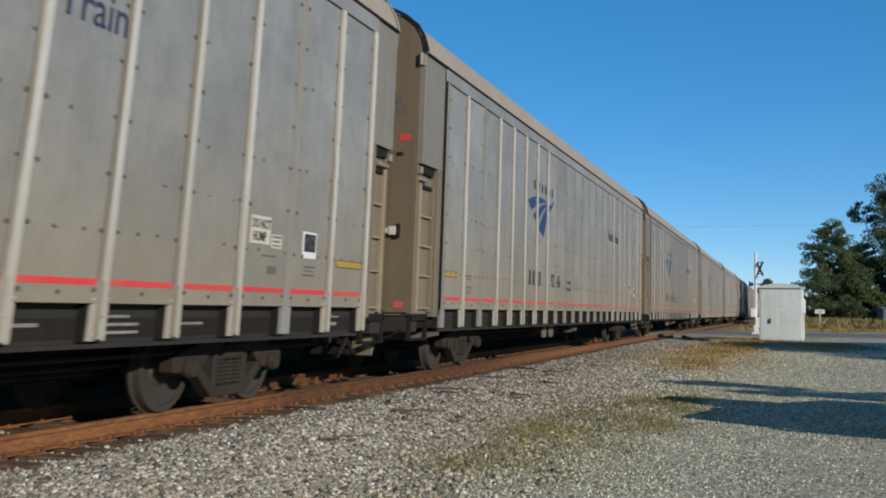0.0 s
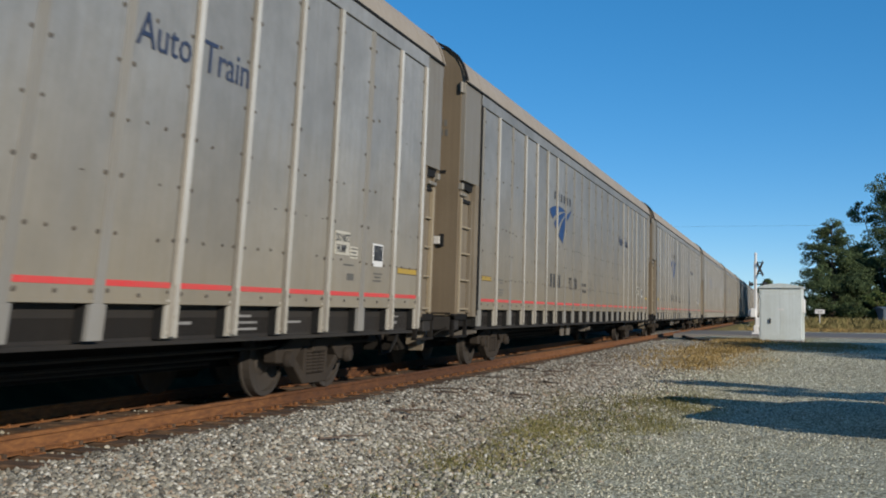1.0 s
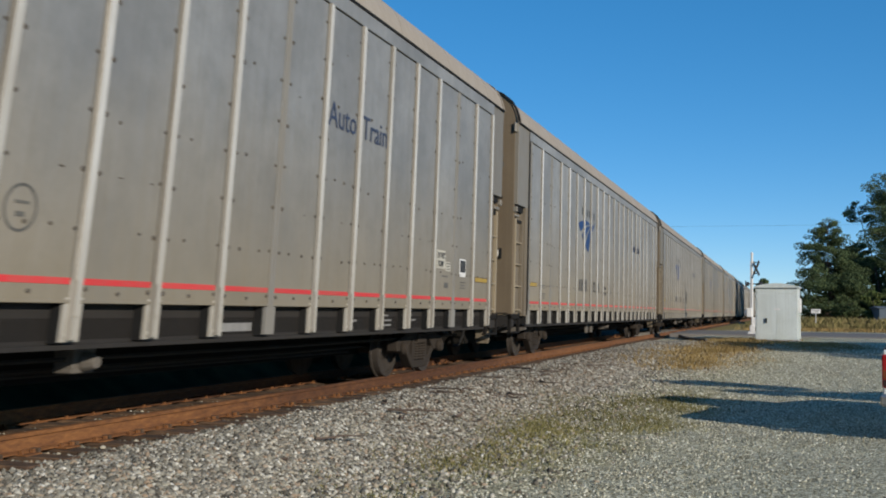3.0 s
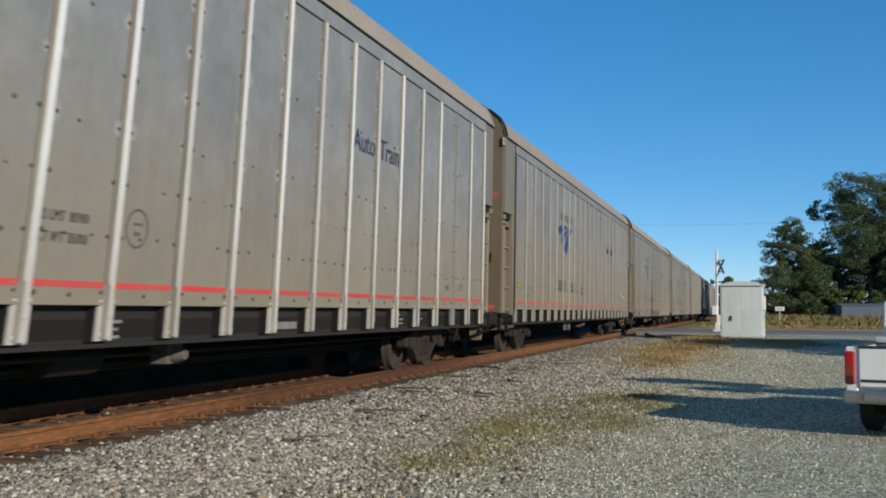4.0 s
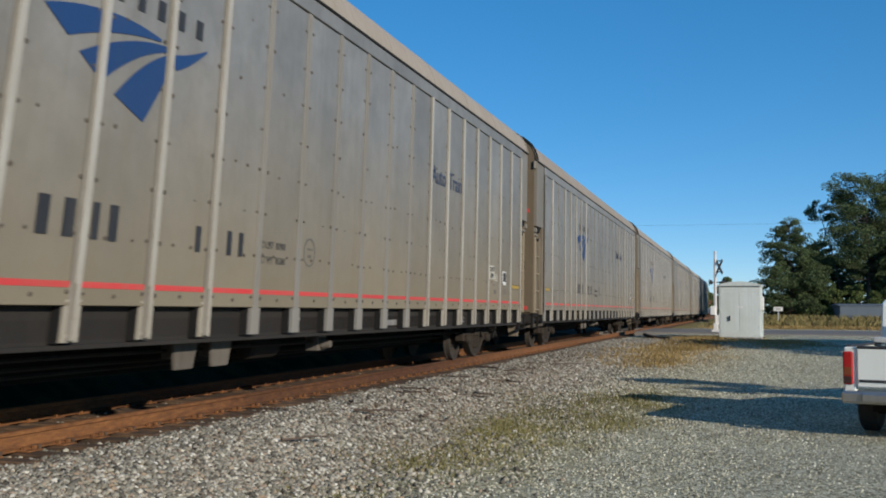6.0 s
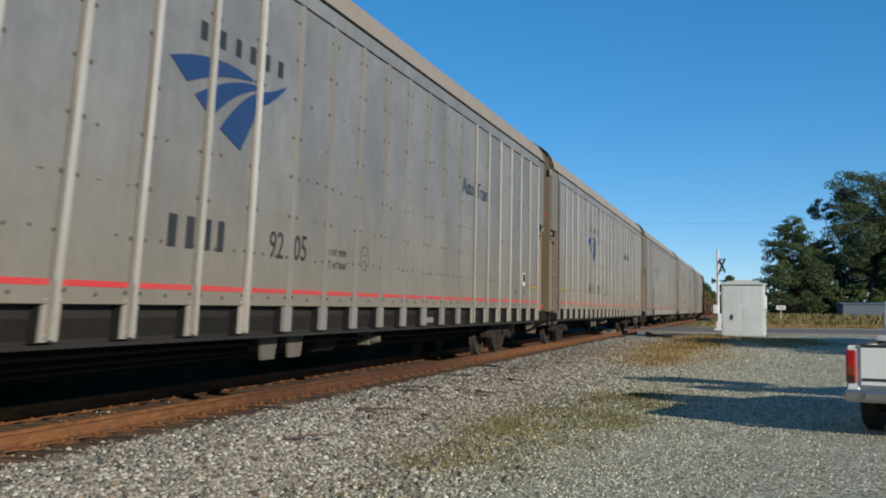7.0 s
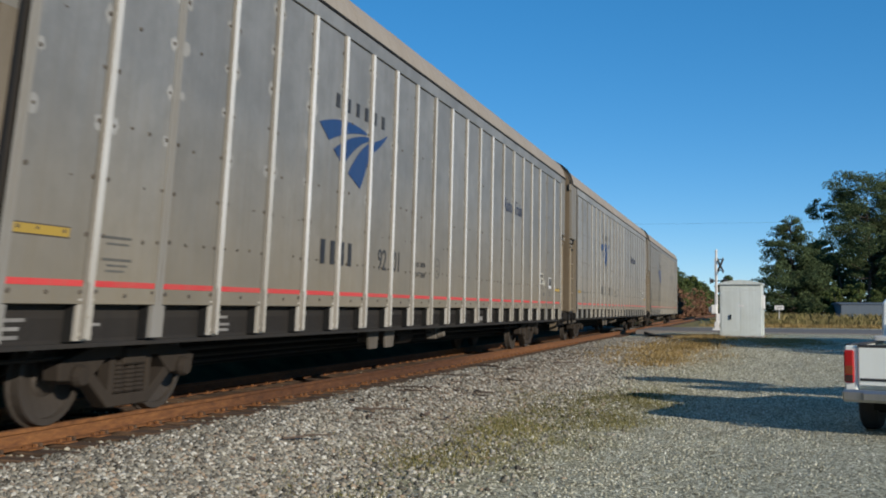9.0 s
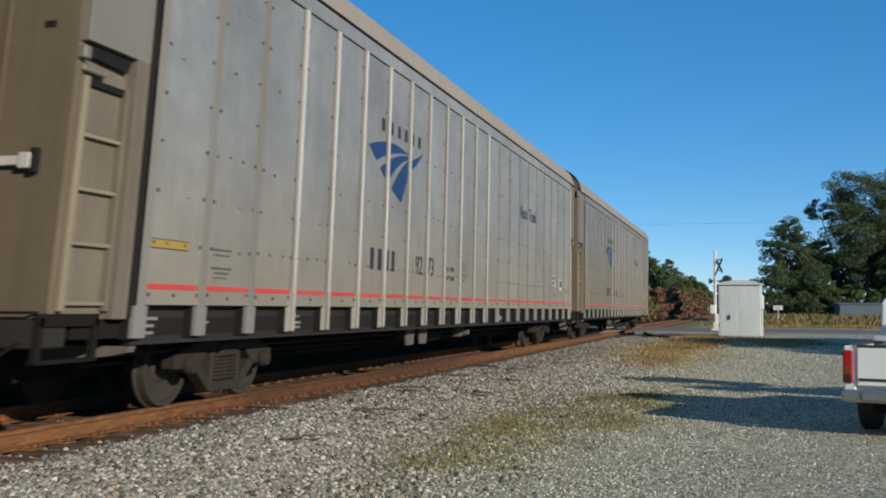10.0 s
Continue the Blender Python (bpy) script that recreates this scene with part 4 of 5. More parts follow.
def train():
    first = autorack()
    CARS[-2] = first
    for n in range(-1, 11):
        CARS[n] = copy_thing(first, pose(0, 0, 0))
    for n, car in CARS.items():
        for ob in list(car.children):
            if ob.data == POST and ob.location.x > 0 and round((ob.location.y - FIRST) / BAY) in FLUSH.get(n, ()):
                ob.data = FLAT_POST
        for ob in list(car.children_recursive):
            ob.color = (*SOIL[n], 1.0)
        if n in DABBED:
            panels = [o for o in car.children if o.data == PANEL and o.location.x > 0]
            for i, panel in enumerate(panels):
                tagged(part("touch_up_paint", PATCHES[i % 3], panel), "pale paint dabbed round bolt heads", kind="stuff")
        for mark, wagons in BARE.items():
            if n in wagons:
                for ob in [o for o in car.children_recursive if o.name.split(".")[0] == "red_mark" or "mark" in o]:
                    if ob.get("mark", "red_mark") == mark:
                        for o in (*ob.children_recursive, ob):
                            bpy.data.objects.remove(o)
        if n in NUMBERS:
            for y, digits in zip((8.70, 9.41), NUMBERS[n].split()):
                part("car_number", text_mesh(digits, 0.47, M["ink"], 0.004, 0.90), car, pose(HALF + 0.004, y, 1.69))
        else:
            letter_blocks(car, 8.95, 1.68, (0.2, 0.2, -0.05, 0.2, 0.2), 0.27, 0.08, "ink")
    for car in CARS.values():
        for ob in car.children:
            if "mark" in ob:
                del ob["mark"]


train()


# ---- track ----
def track():
    bed = tagged(new("track"), "railway track with rusty rails on wooden ties", "track", kind="structure")
    line = [(-0.07, -0.172), (0.07, -0.172), (0.07, -0.16), (0.012, -0.145), (0.010, -0.045), (0.036, -0.036), (0.037, -0.006), (0.028, 0.0), (-0.028, 0.0), (-0.037, -0.006), (-0.036, -0.036), (-0.010, -0.045), (-0.012, -0.145), (-0.07, -0.16)]
    for x in (TRACK + 0.755, TRACK - 0.755):
        part("rail", Shape().prism([(x + a, c) for a, c in line], -200, 900).mesh("rail", M["rail"]), bed)
    tie = Shape().box(-1.30, 1.30, -0.115, 0.115, -0.34, -0.178).mesh("tie", M["tie"], 0.012)
    plate = Shape().box(-0.10, 0.17, -0.10, 0.10, -0.179, -0.168)
    for px, py in ((0.095, -0.07), (0.105, 0.06), (-0.085, 0.05)):
        plate.box(px - 0.015, px + 0.015, py - 0.015, py + 0.015, -0.17, -0.135)
    plate = plate.mesh("tie_plate", M["rail"])
    anchor = Shape().box(0.02, 0.10, -0.02, 0.02, -0.19, -0.14).mesh("rail_anchor", M["tie"])
    rs = random.Random(8)
    for i in range(150):
        y = 2.0 + i * 0.5 + rs.uniform(-0.03, 0.03)
        if 57 < y < 72:
            continue
        t = part("tie", tie, bed, pose(TRACK + rs.uniform(-0.06, 0.06), y, rs.uniform(-0.012, 0.008), rs.uniform(-1, 1), 0, rs.uniform(-1.5, 1.5)))
        if y < 40:
            part("tie_plate", plate, bed, pose(TRACK + 0.755, y, 0))
            part("tie_plate", plate, bed, pose(TRACK - 0.755, y, 0, 0, 0, 180))
            part("rail_anchor", anchor, bed, pose(TRACK + 0.755, y + 0.15, 0))
    far = Shape()
    for i in range(-400, 1600):
        y = 2.0 + i * 0.5
        if (i < 0 or i >= 150) and not 57 < y < 72:
            far.box(TRACK - 1.3, TRACK + 1.3, y - 0.115, y + 0.115, -0.34, -0.178)
    tagged(part("tie_run", far.mesh("tie_run", M["tie"]), bed), kind="stuff")


# ---- loose stones ----
def stones(name, label, n, seed, where, size, material, category):
    """Thousands of small angular stones as one mesh of stuff."""
    rs = np.random.RandomState(seed)
    base = np.array([(0, 0, 1.0), (0.9, 0, 0.25), (0.25, 0.85, 0.3), (-0.75, 0.5, 0.2), (-0.7, -0.55, 0.3), (0.3, -0.9, 0.2), (0.6, 0.3, -0.6), (-0.5, 0.35, -0.6), (-0.1, -0.65, -0.6)])
    tri = np.array([(0, 1, 2), (0, 2, 3), (0, 3, 4), (0, 4, 5), (0, 5, 1), (1, 6, 2), (2, 6, 7), (2, 7, 3), (3, 7, 4), (4, 7, 8), (4, 8, 5), (5, 8, 6), (5, 6, 1)])
    x, y = where(rs, n)
    z = lie(x, y)
    s = size(rs, x, y)
    v = base[None] * rs.uniform(0.65, 1.3, (n, 9, 3))
    v *= (s[:, None] * rs.uniform(0.7, 1.35, (n, 3)))[:, None, :] * np.array([1, 1, 0.75])
    a, b = rs.uniform(0, 6.28, n), rs.normal(0, 0.35, n)
    ca, sa, cb, sb = np.cos(a), np.sin(a), np.cos(b), np.sin(b)
    X, Y, Z = v[..., 0], v[..., 1], v[..., 2]
    Y, Z = Y * cb[:, None] - Z * sb[:, None], Y * sb[:, None] + Z * cb[:, None]
    X, Y = X * ca[:, None] - Y * sa[:, None], X * sa[:, None] + Y * ca[:, None]
    v = np.stack([X + x[:, None], Y + y[:, None], Z + (z + s * 0.25)[:, None]], -1).reshape(-1, 3)
    f = (tri[None] + (np.arange(n) * 9)[:, None, None]).reshape(-1, 3)
    me = bpy.data.meshes.new(name)
    me.vertices.add(len(v)), me.loops.add(f.size), me.polygons.add(len(f))
    me.vertices.foreach_set("co", v.ravel())
    me.loops.foreach_set("vertex_index", f.ravel().astype(np.int32))
    me.polygons.foreach_set("loop_start", np.arange(0, f.size, 3, dtype=np.int32))
    me.update(calc_edges=True)
    me.materials.append(M[material])
    tagged(new(name, me), label, category, kind="stuff")


def blades(name, label, n, seed, where, height, material, width=0.006):
    """Grass blades and weeds as one mesh of stuff."""
    rs = np.random.RandomState(seed)
    x, y = where(rs, n)
    z = lie(x, y)
    h = height * rs.uniform(0.25, 1.4, n)
    a, lean = rs.uniform(0, 6.28, n), rs.uniform(0.1, 0.7, n)
    w = width * rs.uniform(0.6, 1.4, n) * (0.6 + np.maximum(y, 0) / 22)
    dx, dy = np.cos(a), np.sin(a)
    p0 = np.stack([x - dy * w, y + dx * w, z - 0.01], -1)
    p1 = np.stack([x + dy * w, y - dx * w, z - 0.01], -1)
    p2 = np.stack([x + dx * h * lean * 0.4 + dy * w * 0.6, y + dy * h * lean * 0.4 - dx * w * 0.6, z + h * 0.65], -1)
    p3 = np.stack([x + dx * h * lean, y + dy * h * lean, z + h], -1)
    v = np.stack([p0, p1, p2, p3], 1).reshape(-1, 3)
    f = (np.array([(0, 1, 2), (0, 2, 3)])[None] + (np.arange(n) * 4)[:, None, None]).reshape(-1, 3)
    tagged(new(name, mesh_of(v.tolist(), f.tolist(), name, M[material])), label, "grass", kind="stuff")


def patch(x0, x1, y0, y1, clumps, spread):
    def where(rs, n):
        cx, cy = rs.uniform(x0, x1, clumps), rs.uniform(y0, y1, clumps)
        k = rs.randint(0, clumps, n)
        return cx[k] + rs.normal(0, spread, n), cy[k] + rs.normal(0, spread * 1.6, n)
    return where


def strip(a, b, width, clumps, spread):
    def where(rs, n):
        t, o = rs.uniform(0, 1, clumps), rs.normal(0, width, clumps)
        k = rs.randint(0, clumps, n)
        return a[0] + (b[0] - a[0]) * t[k] + o[k] + rs.normal(0, spread, n), a[1] + (b[1] - a[1]) * t[k] + rs.normal(0, spread * 2, n)
    return where


def ballast_spots(rs, n):
    y = 3.0 + 45 * rs.uniform(0, 1, n) ** 1.9
    x = TRACK + 1.2 + np.minimum(rs.uniform(0, 1, n) * 2.2, 1.2 + np.abs(rs.normal(0, 1.0, n)) * 1.2) + np.where(rs.uniform(0, 1, n) < 0.2, np.abs(rs.normal(0, 0.9, n)), 0)
    return x, y


def crib_spots(rs, n):
    return TRACK + rs.uniform(-1.9, 1.25, n), 3.0 + 40 * rs.uniform(0, 1, n) ** 1.6


def lot_spots(rs, n):
    y = 4.5 + 42 * rs.uniform(0, 1, n) ** 1.7
    x = -4.9 + np.abs(rs.normal(0, 1, n)) ** 0.8 * (2.2 + y * 0.11)
    return x, y


def debris_spots(rs, n):
    t = rs.uniform(0, 1, n)
    return -4.5 - 0.3 * t + rs.normal(0, 0.42, n), 12.0 + 24 * t + rs.normal(0, 0.6, n)


def branches():
    rs = random.Random(12)
    for i in range(30):
        t = rs.random()
        x, y = -4.55 - 0.35 * t + rs.gauss(0, 0.3), 9 + 17 * t + rs.gauss(0, 0.5)
        a, n = rs.uniform(0, 6.28), rs.uniform(0.25, 0.95)
        p = [(x + math.cos(a + 0.2 * k * rs.uniform(-1, 1)) * n * k / 4, y + math.sin(a) * n * k / 4, float(lie(x, y)) + 0.045 + rs.uniform(0, 0.02)) for k in range(5)]
        p = [(q[0] - x, q[1] - y, q[2]) for q in p]
        thing("fallen_branch", pose(x, y, 0), "dark broken branch lying on the ballast", "branch", "fallen branches", Shape().tube(p, [q * rs.uniform(0.6, 1.2) for q in (0.018, 0.017, 0.014, 0.011, 0.006)], 6).mesh("fallen_branch", M["bark"]))


track()
branches()


# ---- trees ----
def tree(name, x, y, height, spread, seed, label, leaf="pine", trunk=0.22, bare=0.3, lean=0.0, n=5000, size=0.3, category="tree", layers=22, taper=(0.75, 1.6), puff=1.0):
    """Tapered trunk, limbs, and a crown of many small leaf clumps grouped on the limb ends."""
    rs = random.Random(seed)
    z0 = float(lie(x, y)) - 0.05
    t = thing(name, pose(x, y, z0), label, category)
    pts = [(lean * (k / 8) ** 1.5 * height + 0.12 * math.sin(seed + k), 0.1 * math.cos(seed * 2 + k), height * 0.96 * k / 8) for k in range(9)]
    s = Shape().tube(pts, [trunk * (1 - 0.88 * k / 8) for k in range(9)], 8)
    clusters = []
    for k in range(layers):
        u = bare + (1 - bare) * (k + rs.random() * 0.8) / layers
        i = min(7, int(u * 8))
        f = u * 8 - i
        p = Vector(pts[i]).lerp(Vector(pts[i + 1]), f)
        w = (u - bare) / (1 - bare)
        reach = spread * (1.0 - taper[0] * w ** taper[1]) * (0.45 + 0.55 * min(1, w * 5 + 0.3)) * rs.uniform(0.55, 1.15)
        a = rs.uniform(0, 6.28)
        tip = p + Vector((math.cos(a) * reach, math.sin(a) * reach, rs.uniform(0.0, 0.35) * reach))
        s.tube([p, p.lerp(tip, 0.5) + Vector((0, 0, -0.05 * reach)), tip], [trunk * 0.32 * (1 - 0.7 * u), trunk * 0.2 * (1 - 0.7 * u), 0.015], 5)
        for q in (0.55, 0.8, 1.0):
            clusters.append((p.lerp(tip, q) + Vector((rs.gauss(0, 0.15), rs.gauss(0, 0.15), rs.gauss(0.1, 0.12))) * reach * 0.4, (reach * rs.uniform(0.16, 0.34) + 0.18) * puff))
    clusters.append((Vector(pts[8]), spread * 0.22))
    part("trunk", s.mesh("trunk", M["bark"]), t)
    g = np.random.RandomState(seed)
    c = np.array([tuple(p) for p, r in clusters])
    r = np.array([r for p, r in clusters])
    k = g.choice(len(c), n, p=r ** 2 / (r ** 2).sum())
    d = g.normal(0, 1, (n, 3))
    d /= np.linalg.norm(d, axis=1)[:, None]
    o = c[k] + d * (r[k] * g.uniform(0.35, 1.0, n) ** 0.5)[:, None] * np.array([1, 1, 0.62])
    e1, e2 = g.normal(0, 1, (n, 3)), g.normal(0, 1, (n, 3))
    e1 /= np.linalg.norm(e1, axis=1)[:, None]
    e2 -= (e1 * e2).sum(1)[:, None] * e1
    e2 /= np.linalg.norm(e2, axis=1)[:, None]
    q = size * g.uniform(0.5, 1.4, n)[:, None]
    v = np.stack([o - e1 * q, o + e2 * q * 0.45, o + e1 * q, o - e2 * q * 0.45 + e1 * q * 0.2], 1).reshape(-1, 3)
    f = (np.array([(0, 1, 2, 3)])[None] + (np.arange(n) * 4)[:, None, None]).reshape(-1, 4)
    part("crown", mesh_of(v.tolist(), f.tolist(), "crown", M[leaf]), t)
    return t


def woods():
    tree("pine_tree", 5.4, 133.1, 12.8, 4.9, 5, "bushy dark green pine beside the road", n=60000, bare=0.06, size=0.115, layers=170, taper=(0.80, 1.5), puff=0.72)
    tree("pine_tree", 14.7, 138.2, 18.3, 5.0, 11, "tall dark green pine with a broad crown", n=56000, bare=0.30, size=0.12, layers=150, taper=(0.38, 4.0), puff=0.75)
    tree("pine_tree", 12.3, 143.4, 16.4, 2.1, 17, "slender leaning pine with one thin tuft", n=1900, bare=0.80, lean=-0.19, size=0.144, layers=14, trunk=0.16)
    tree("pine_tree", 20.0, 143.4, 18.9, 5.9, 23, "tall dark green pine with a broad crown", n=36000, bare=0.12, size=0.15, layers=80, taper=(0.6, 3.0))
    tree("pine_tree", 10.2, 153.6, 11.2, 4.8, 29, "dark pine standing behind the others", n=32000, bare=0.03, size=0.216, layers=60)
    tree("pine_tree", 16.0, 152.3, 11.2, 5.1, 37, "dark pine standing behind the others", n=15000, bare=0.03, size=0.216, layers=40)
    for i, (x, y, h, w) in enumerate(((9.6, 124, 3.9, 2.3), (12.3, 125, 4.4, 2.6), (15.2, 125, 3.9, 2.7), (18.6, 125, 4.4, 2.9))):
        tree("shrub", x, y, h, w, 41 + i, "light green leafy shrub under the pines", "broadleaf", 0.07, 0.0, n=7000, size=0.13, category="shrub", layers=14)
    rs = random.Random(77)
    for i in range(26):
        y = 128 + i * 15
        tree("roadside_tree", -12.6 - rs.uniform(0, 3), y, rs.uniform(8.6, 10.5) + max(0.0, 1.6 - 0.4 * i), rs.uniform(3.0, 4.2), 100 + i, "green tree in the row along the far side of the track", "broadleaf" if i % 3 else "pine", 0.2, 0.05, n=12000 if i < 8 else 2600, size=0.15 if i < 8 else 0.4, layers=60)
    for i in range(24):
        tree("shrub", -10.7 - rs.uniform(0, 0.8), 114 + i * 9, rs.uniform(3.6, 4.9) + 0.1 * i, rs.uniform(1.5, 2.2), 200 + i, "russet brown shrub at the foot of the tree row", "russet", 0.06, 0.0, n=5000, size=0.17, category="shrub", layers=16)
    for i in range(8):
        tree("pine_tree", rs.uniform(-9, 3) if i < 4 else rs.uniform(24, 70), rs.uniform(330, 520) if i < 4 else rs.uniform(150, 220), rs.uniform(9, 14), 4.5, 300 + i, "distant dark green tree", "pine", 0.2, 0.05, n=2000, size=0.6)
    # unseen pines added right of the view to darken reflections in the wagon sides
    for i in range(11):
        tree("pine_tree", 20.5 + i * 5.6 + rs.uniform(-1.5, 1.5), rs.uniform(128, 148), rs.uniform(12, 17), rs.uniform(4.2, 5.2), 330 + i, "unseen dark green pine added to darken reflections in the wagon sides", "pine", 0.24, 0.15, n=5000, size=0.4, layers=40)
    # undergrowth added beyond the track, in the train's shade, to block the horizon beneath it
    for i in range(30):
        tree("shrub", -11.6 - rs.uniform(0, 2.0), 6 + i * 4.2, rs.uniform(2.2, 3.4), rs.uniform(2.4, 3.0), 400 + i, "dense green undergrowth added beyond the track to block the horizon under the train", "broadleaf", 0.06, 0.0, n=2600, size=0.26, category="shrub", layers=22)
    # unseen trees, stand-ins for whatever throws the shadows across the gravel
    tree("evergreen_tree", 13.9, 13.75, 6.9, 2.3, 61, "unseen slim evergreen placed to cast the main shadow on the gravel lot", "pine", 0.15, 0.08, n=11000, size=0.16)
    tree("oak_tree", 20.9, 32.7, 7.6, 5.6, 67, "unseen broad tree placed to cast the far shadow on the gravel lot", "broadleaf", n=22000, bare=0.15, size=0.3, layers=70, taper=(0.5, 4))


woods()
stones("ballast", "grey and tan crushed-stone ballast beside the track", 110000, 21, ballast_spots, lambda rs, x, y: rs.uniform(0.012, 0.034, len(x)) * (1 + 0.014 * y), "ballast", "ballast")
stones("ballast", "rust-stained crushed stone between the ties", 9000, 22, crib_spots, lambda rs, x, y: rs.uniform(0.016, 0.036, len(x)), "ballast", "ballast")
stones("gravel", "loose pale gravel scattered over the lot", 105000, 23, lot_spots, lambda rs, x, y: rs.uniform(0.004, 0.0115, len(x)) * (1 + 0.028 * y), "gravel", "gravel")
blades("grass_patch", "thin green and straw grass growing through gravel", 17000, 31, patch(-4.0, -1.5, 10.5, 21, 60, 0.26), 0.045, "grass_green", 0.004)
blades("grass_patch", "low yellow-green weeds beside the ballast", 2500, 32, patch(-4.2, -3.0, 8, 14, 16, 0.2), 0.04, "grass_green", 0.004)
blades("dry_grass", "dry orange-brown grass on the verge", 12000, 33, strip((-3.3, 30), (-1.2, 52), 0.75, 90, 0.4), 0.10, "grass_dry", 0.005)
blades("dry_grass", "straw-coloured grass along the far edge of the road", 16000, 34, patch(-2, 24, 78, 86, 1200, 0.6), 0.22, "grass_dry", 0.003)
blades("grass_patch", "olive green weeds beyond the road", 46000, 35, patch(-2, 26, 84, 117, 1500, 0.6), 0.52, "grass_verge", 0.0024)
blades("dry_grass", "scattered tall straw weeds beyond the road", 9000, 39, patch(0, 26, 92, 116, 60, 0.7), 0.85, "grass_verge", 0.003)
blades("dry_grass", "low brown grass on the gravel by the road", 7000, 38, patch(0.1, 2.9, 41.0, 48.5, 60, 0.35), 0.05, "grass_dry", 0.004)
stones("debris", "dark wood chips and dead leaves on the ballast", 13000, 36, debris_spots, lambda rs, x, y: rs.uniform(0.01, 0.03, len(x)) * (1 + 0.02 * y), "chips", "debris")


# ---- level crossing: equipment house, signal, signs ----
def equipment_house():
    x, y = -0.22, 50.6
    z = float(lie(x, y))
    h = thing("equipment_house", pose(x, y, z, 0, 0, -4), "pale greenish-white metal equipment house with double doors", "equipment house")
    part("plinth", Shape().box(-0.98, 0.98, -0.05, 2.05, -0.25, 0.06).mesh("plinth", M["concrete"], 0.02), h)
    part("wall", Shape().box(-0.93, 0.93, 0.0, 2.0, 0.06, 2.46).mesh("wall", M["house"], 0.01), h)
    roof = [(-0.99, 2.44), (0.99, 2.44), (0.99, 2.50), (0.72, 2.57), (0.38, 2.635), (0.0, 2.66), (-0.38, 2.635), (-0.72, 2.57), (-0.99, 2.50)]
    part("roof", Shape().prism(roof, -0.10, 2.06).mesh("roof", M["house"], 0.006), h)
    for a, b in ((-0.86, -0.005), (0.005, 0.86)):
        d = part("door", Shape().box(a, b, -0.014, 0.0, 0.16, 2.34).mesh("door", M["house"], 0.003), h)
        part("door_stiffener", Shape().box(a + 0.08, b - 0.08, -0.018, -0.012, 0.3, 0.34).box(a + 0.08, b - 0.08, -0.018, -0.012, 2.16, 2.2).mesh("door_stiffener", M["house"], 0.004), d)
        for z1 in (0.5, 1.25, 2.0):
            e = a if a < -0.5 else b
            part("hinge", Shape().box(e - 0.03, e + 0.03, -0.022, -0.010, z1, z1 + 0.10).mesh("hinge", M["house"], 0.004), d)
    part("handle", Shape().box(-0.47, -0.41, -0.09, -0.03, 0.82, 1.05).mesh("handle", M["black"], 0.01), h, None, "black door handle")
    part("label_plate", Shape().box(-0.1, 0.16, -0.02, -0.012, 1.42, 1.50).mesh("label_plate", M["white"]), h)
    part("side_box", Shape().box(0.93, 1.07, 0.3, 0.7, 1.30, 1.95).mesh("side_box", M["white"], 0.02), h, None, "white meter box")
    part("conduit", Shape().tube([(1.0, 0.5, 1.32), (1.0, 0.5, 0.1)], 0.03, 8).mesh("conduit", M["house"]), h)


def crossing_signal():
    x, y = -1.56, 61.3
    z = -0.05
    s = thing("crossing_signal", pose(x, y, z, 0, 0, 0), "white level-crossing signal mast with crossbuck and lamps", "signal")
    part("mast", Shape().tube([(0, 0, 0), (0, 0, 4.5)], 0.065, 12).mesh("mast", M["white"]), s)
    part("cap", Shape().lathe([(0.02, 0.12), (0.085, 0.05), (0.085, 0.0)], 12, pose(0, 0, 4.48, 0, -90, 0)).mesh("cap", M["white"]), s)
    part("base", Shape().box(-0.25, 0.25, -0.25, 0.25, -0.1, 0.12).box(-0.14, 0.14, -0.14, 0.14, 0.12, 0.5).mesh("base", M["white"], 0.03), s)
    for a in (45, -45):
        part("crossbuck_blade", Shape().box(-0.012, 0.012, -0.55, 0.55, -0.09, 0.09).mesh("crossbuck_blade", M["flat_post"], 0.004), s, pose(0.22, 0.0, 3.68, 0, 0, 28) @ pose(0, 0, 0, a, 0, 0))
    part("bracket", Shape().box(0, 0.3, -0.03, 0.03, 4.0, 4.05).box(0, 0.3, -0.03, 0.03, 3.38, 3.43).mesh("bracket", M["under"], 0.005), s)
    arm = part("lamp_arm", Shape().box(-0.35, 0.42, -0.03, 0.03, 2.78, 2.84).mesh("lamp_arm", M["under"], 0.005), s)
    for dx in (-0.33, 0.40):
        hood = Shape().lathe([(0.11, 0.0), (0.12, 0.16)], 16, pose(dx, 0.0, 2.81, 0, 0, 12), True)
        hood.lathe([(0.19, -0.01), (0.19, 0.0)], 18, pose(dx, 0.0, 2.81, 0, 0, 12), True)
        part("signal_lamp", hood.mesh("signal_lamp", M["plastic"]), arm, None, "black unlit crossing lamp")
    box = Shape().box(-0.30, 0.0, -0.2, 0.2, 0.95, 1.45).box(-0.42, -0.30, -0.12, 0.12, 1.05, 1.35)
    part("gate_machine", box.mesh("gate_machine", M["white"], 0.03), s, None, "white gate drive housing")
    part("counterweight", Shape().box(0.0, 0.22, -0.05, 0.05, 0.42, 0.95).mesh("counterweight", M["white"], 0.02), s)
    part("gate_arm", Shape().box(-0.10, -0.05, -0.03, 0.03, 1.4, 4.1).mesh("gate_arm", M["white"], 0.006), s)


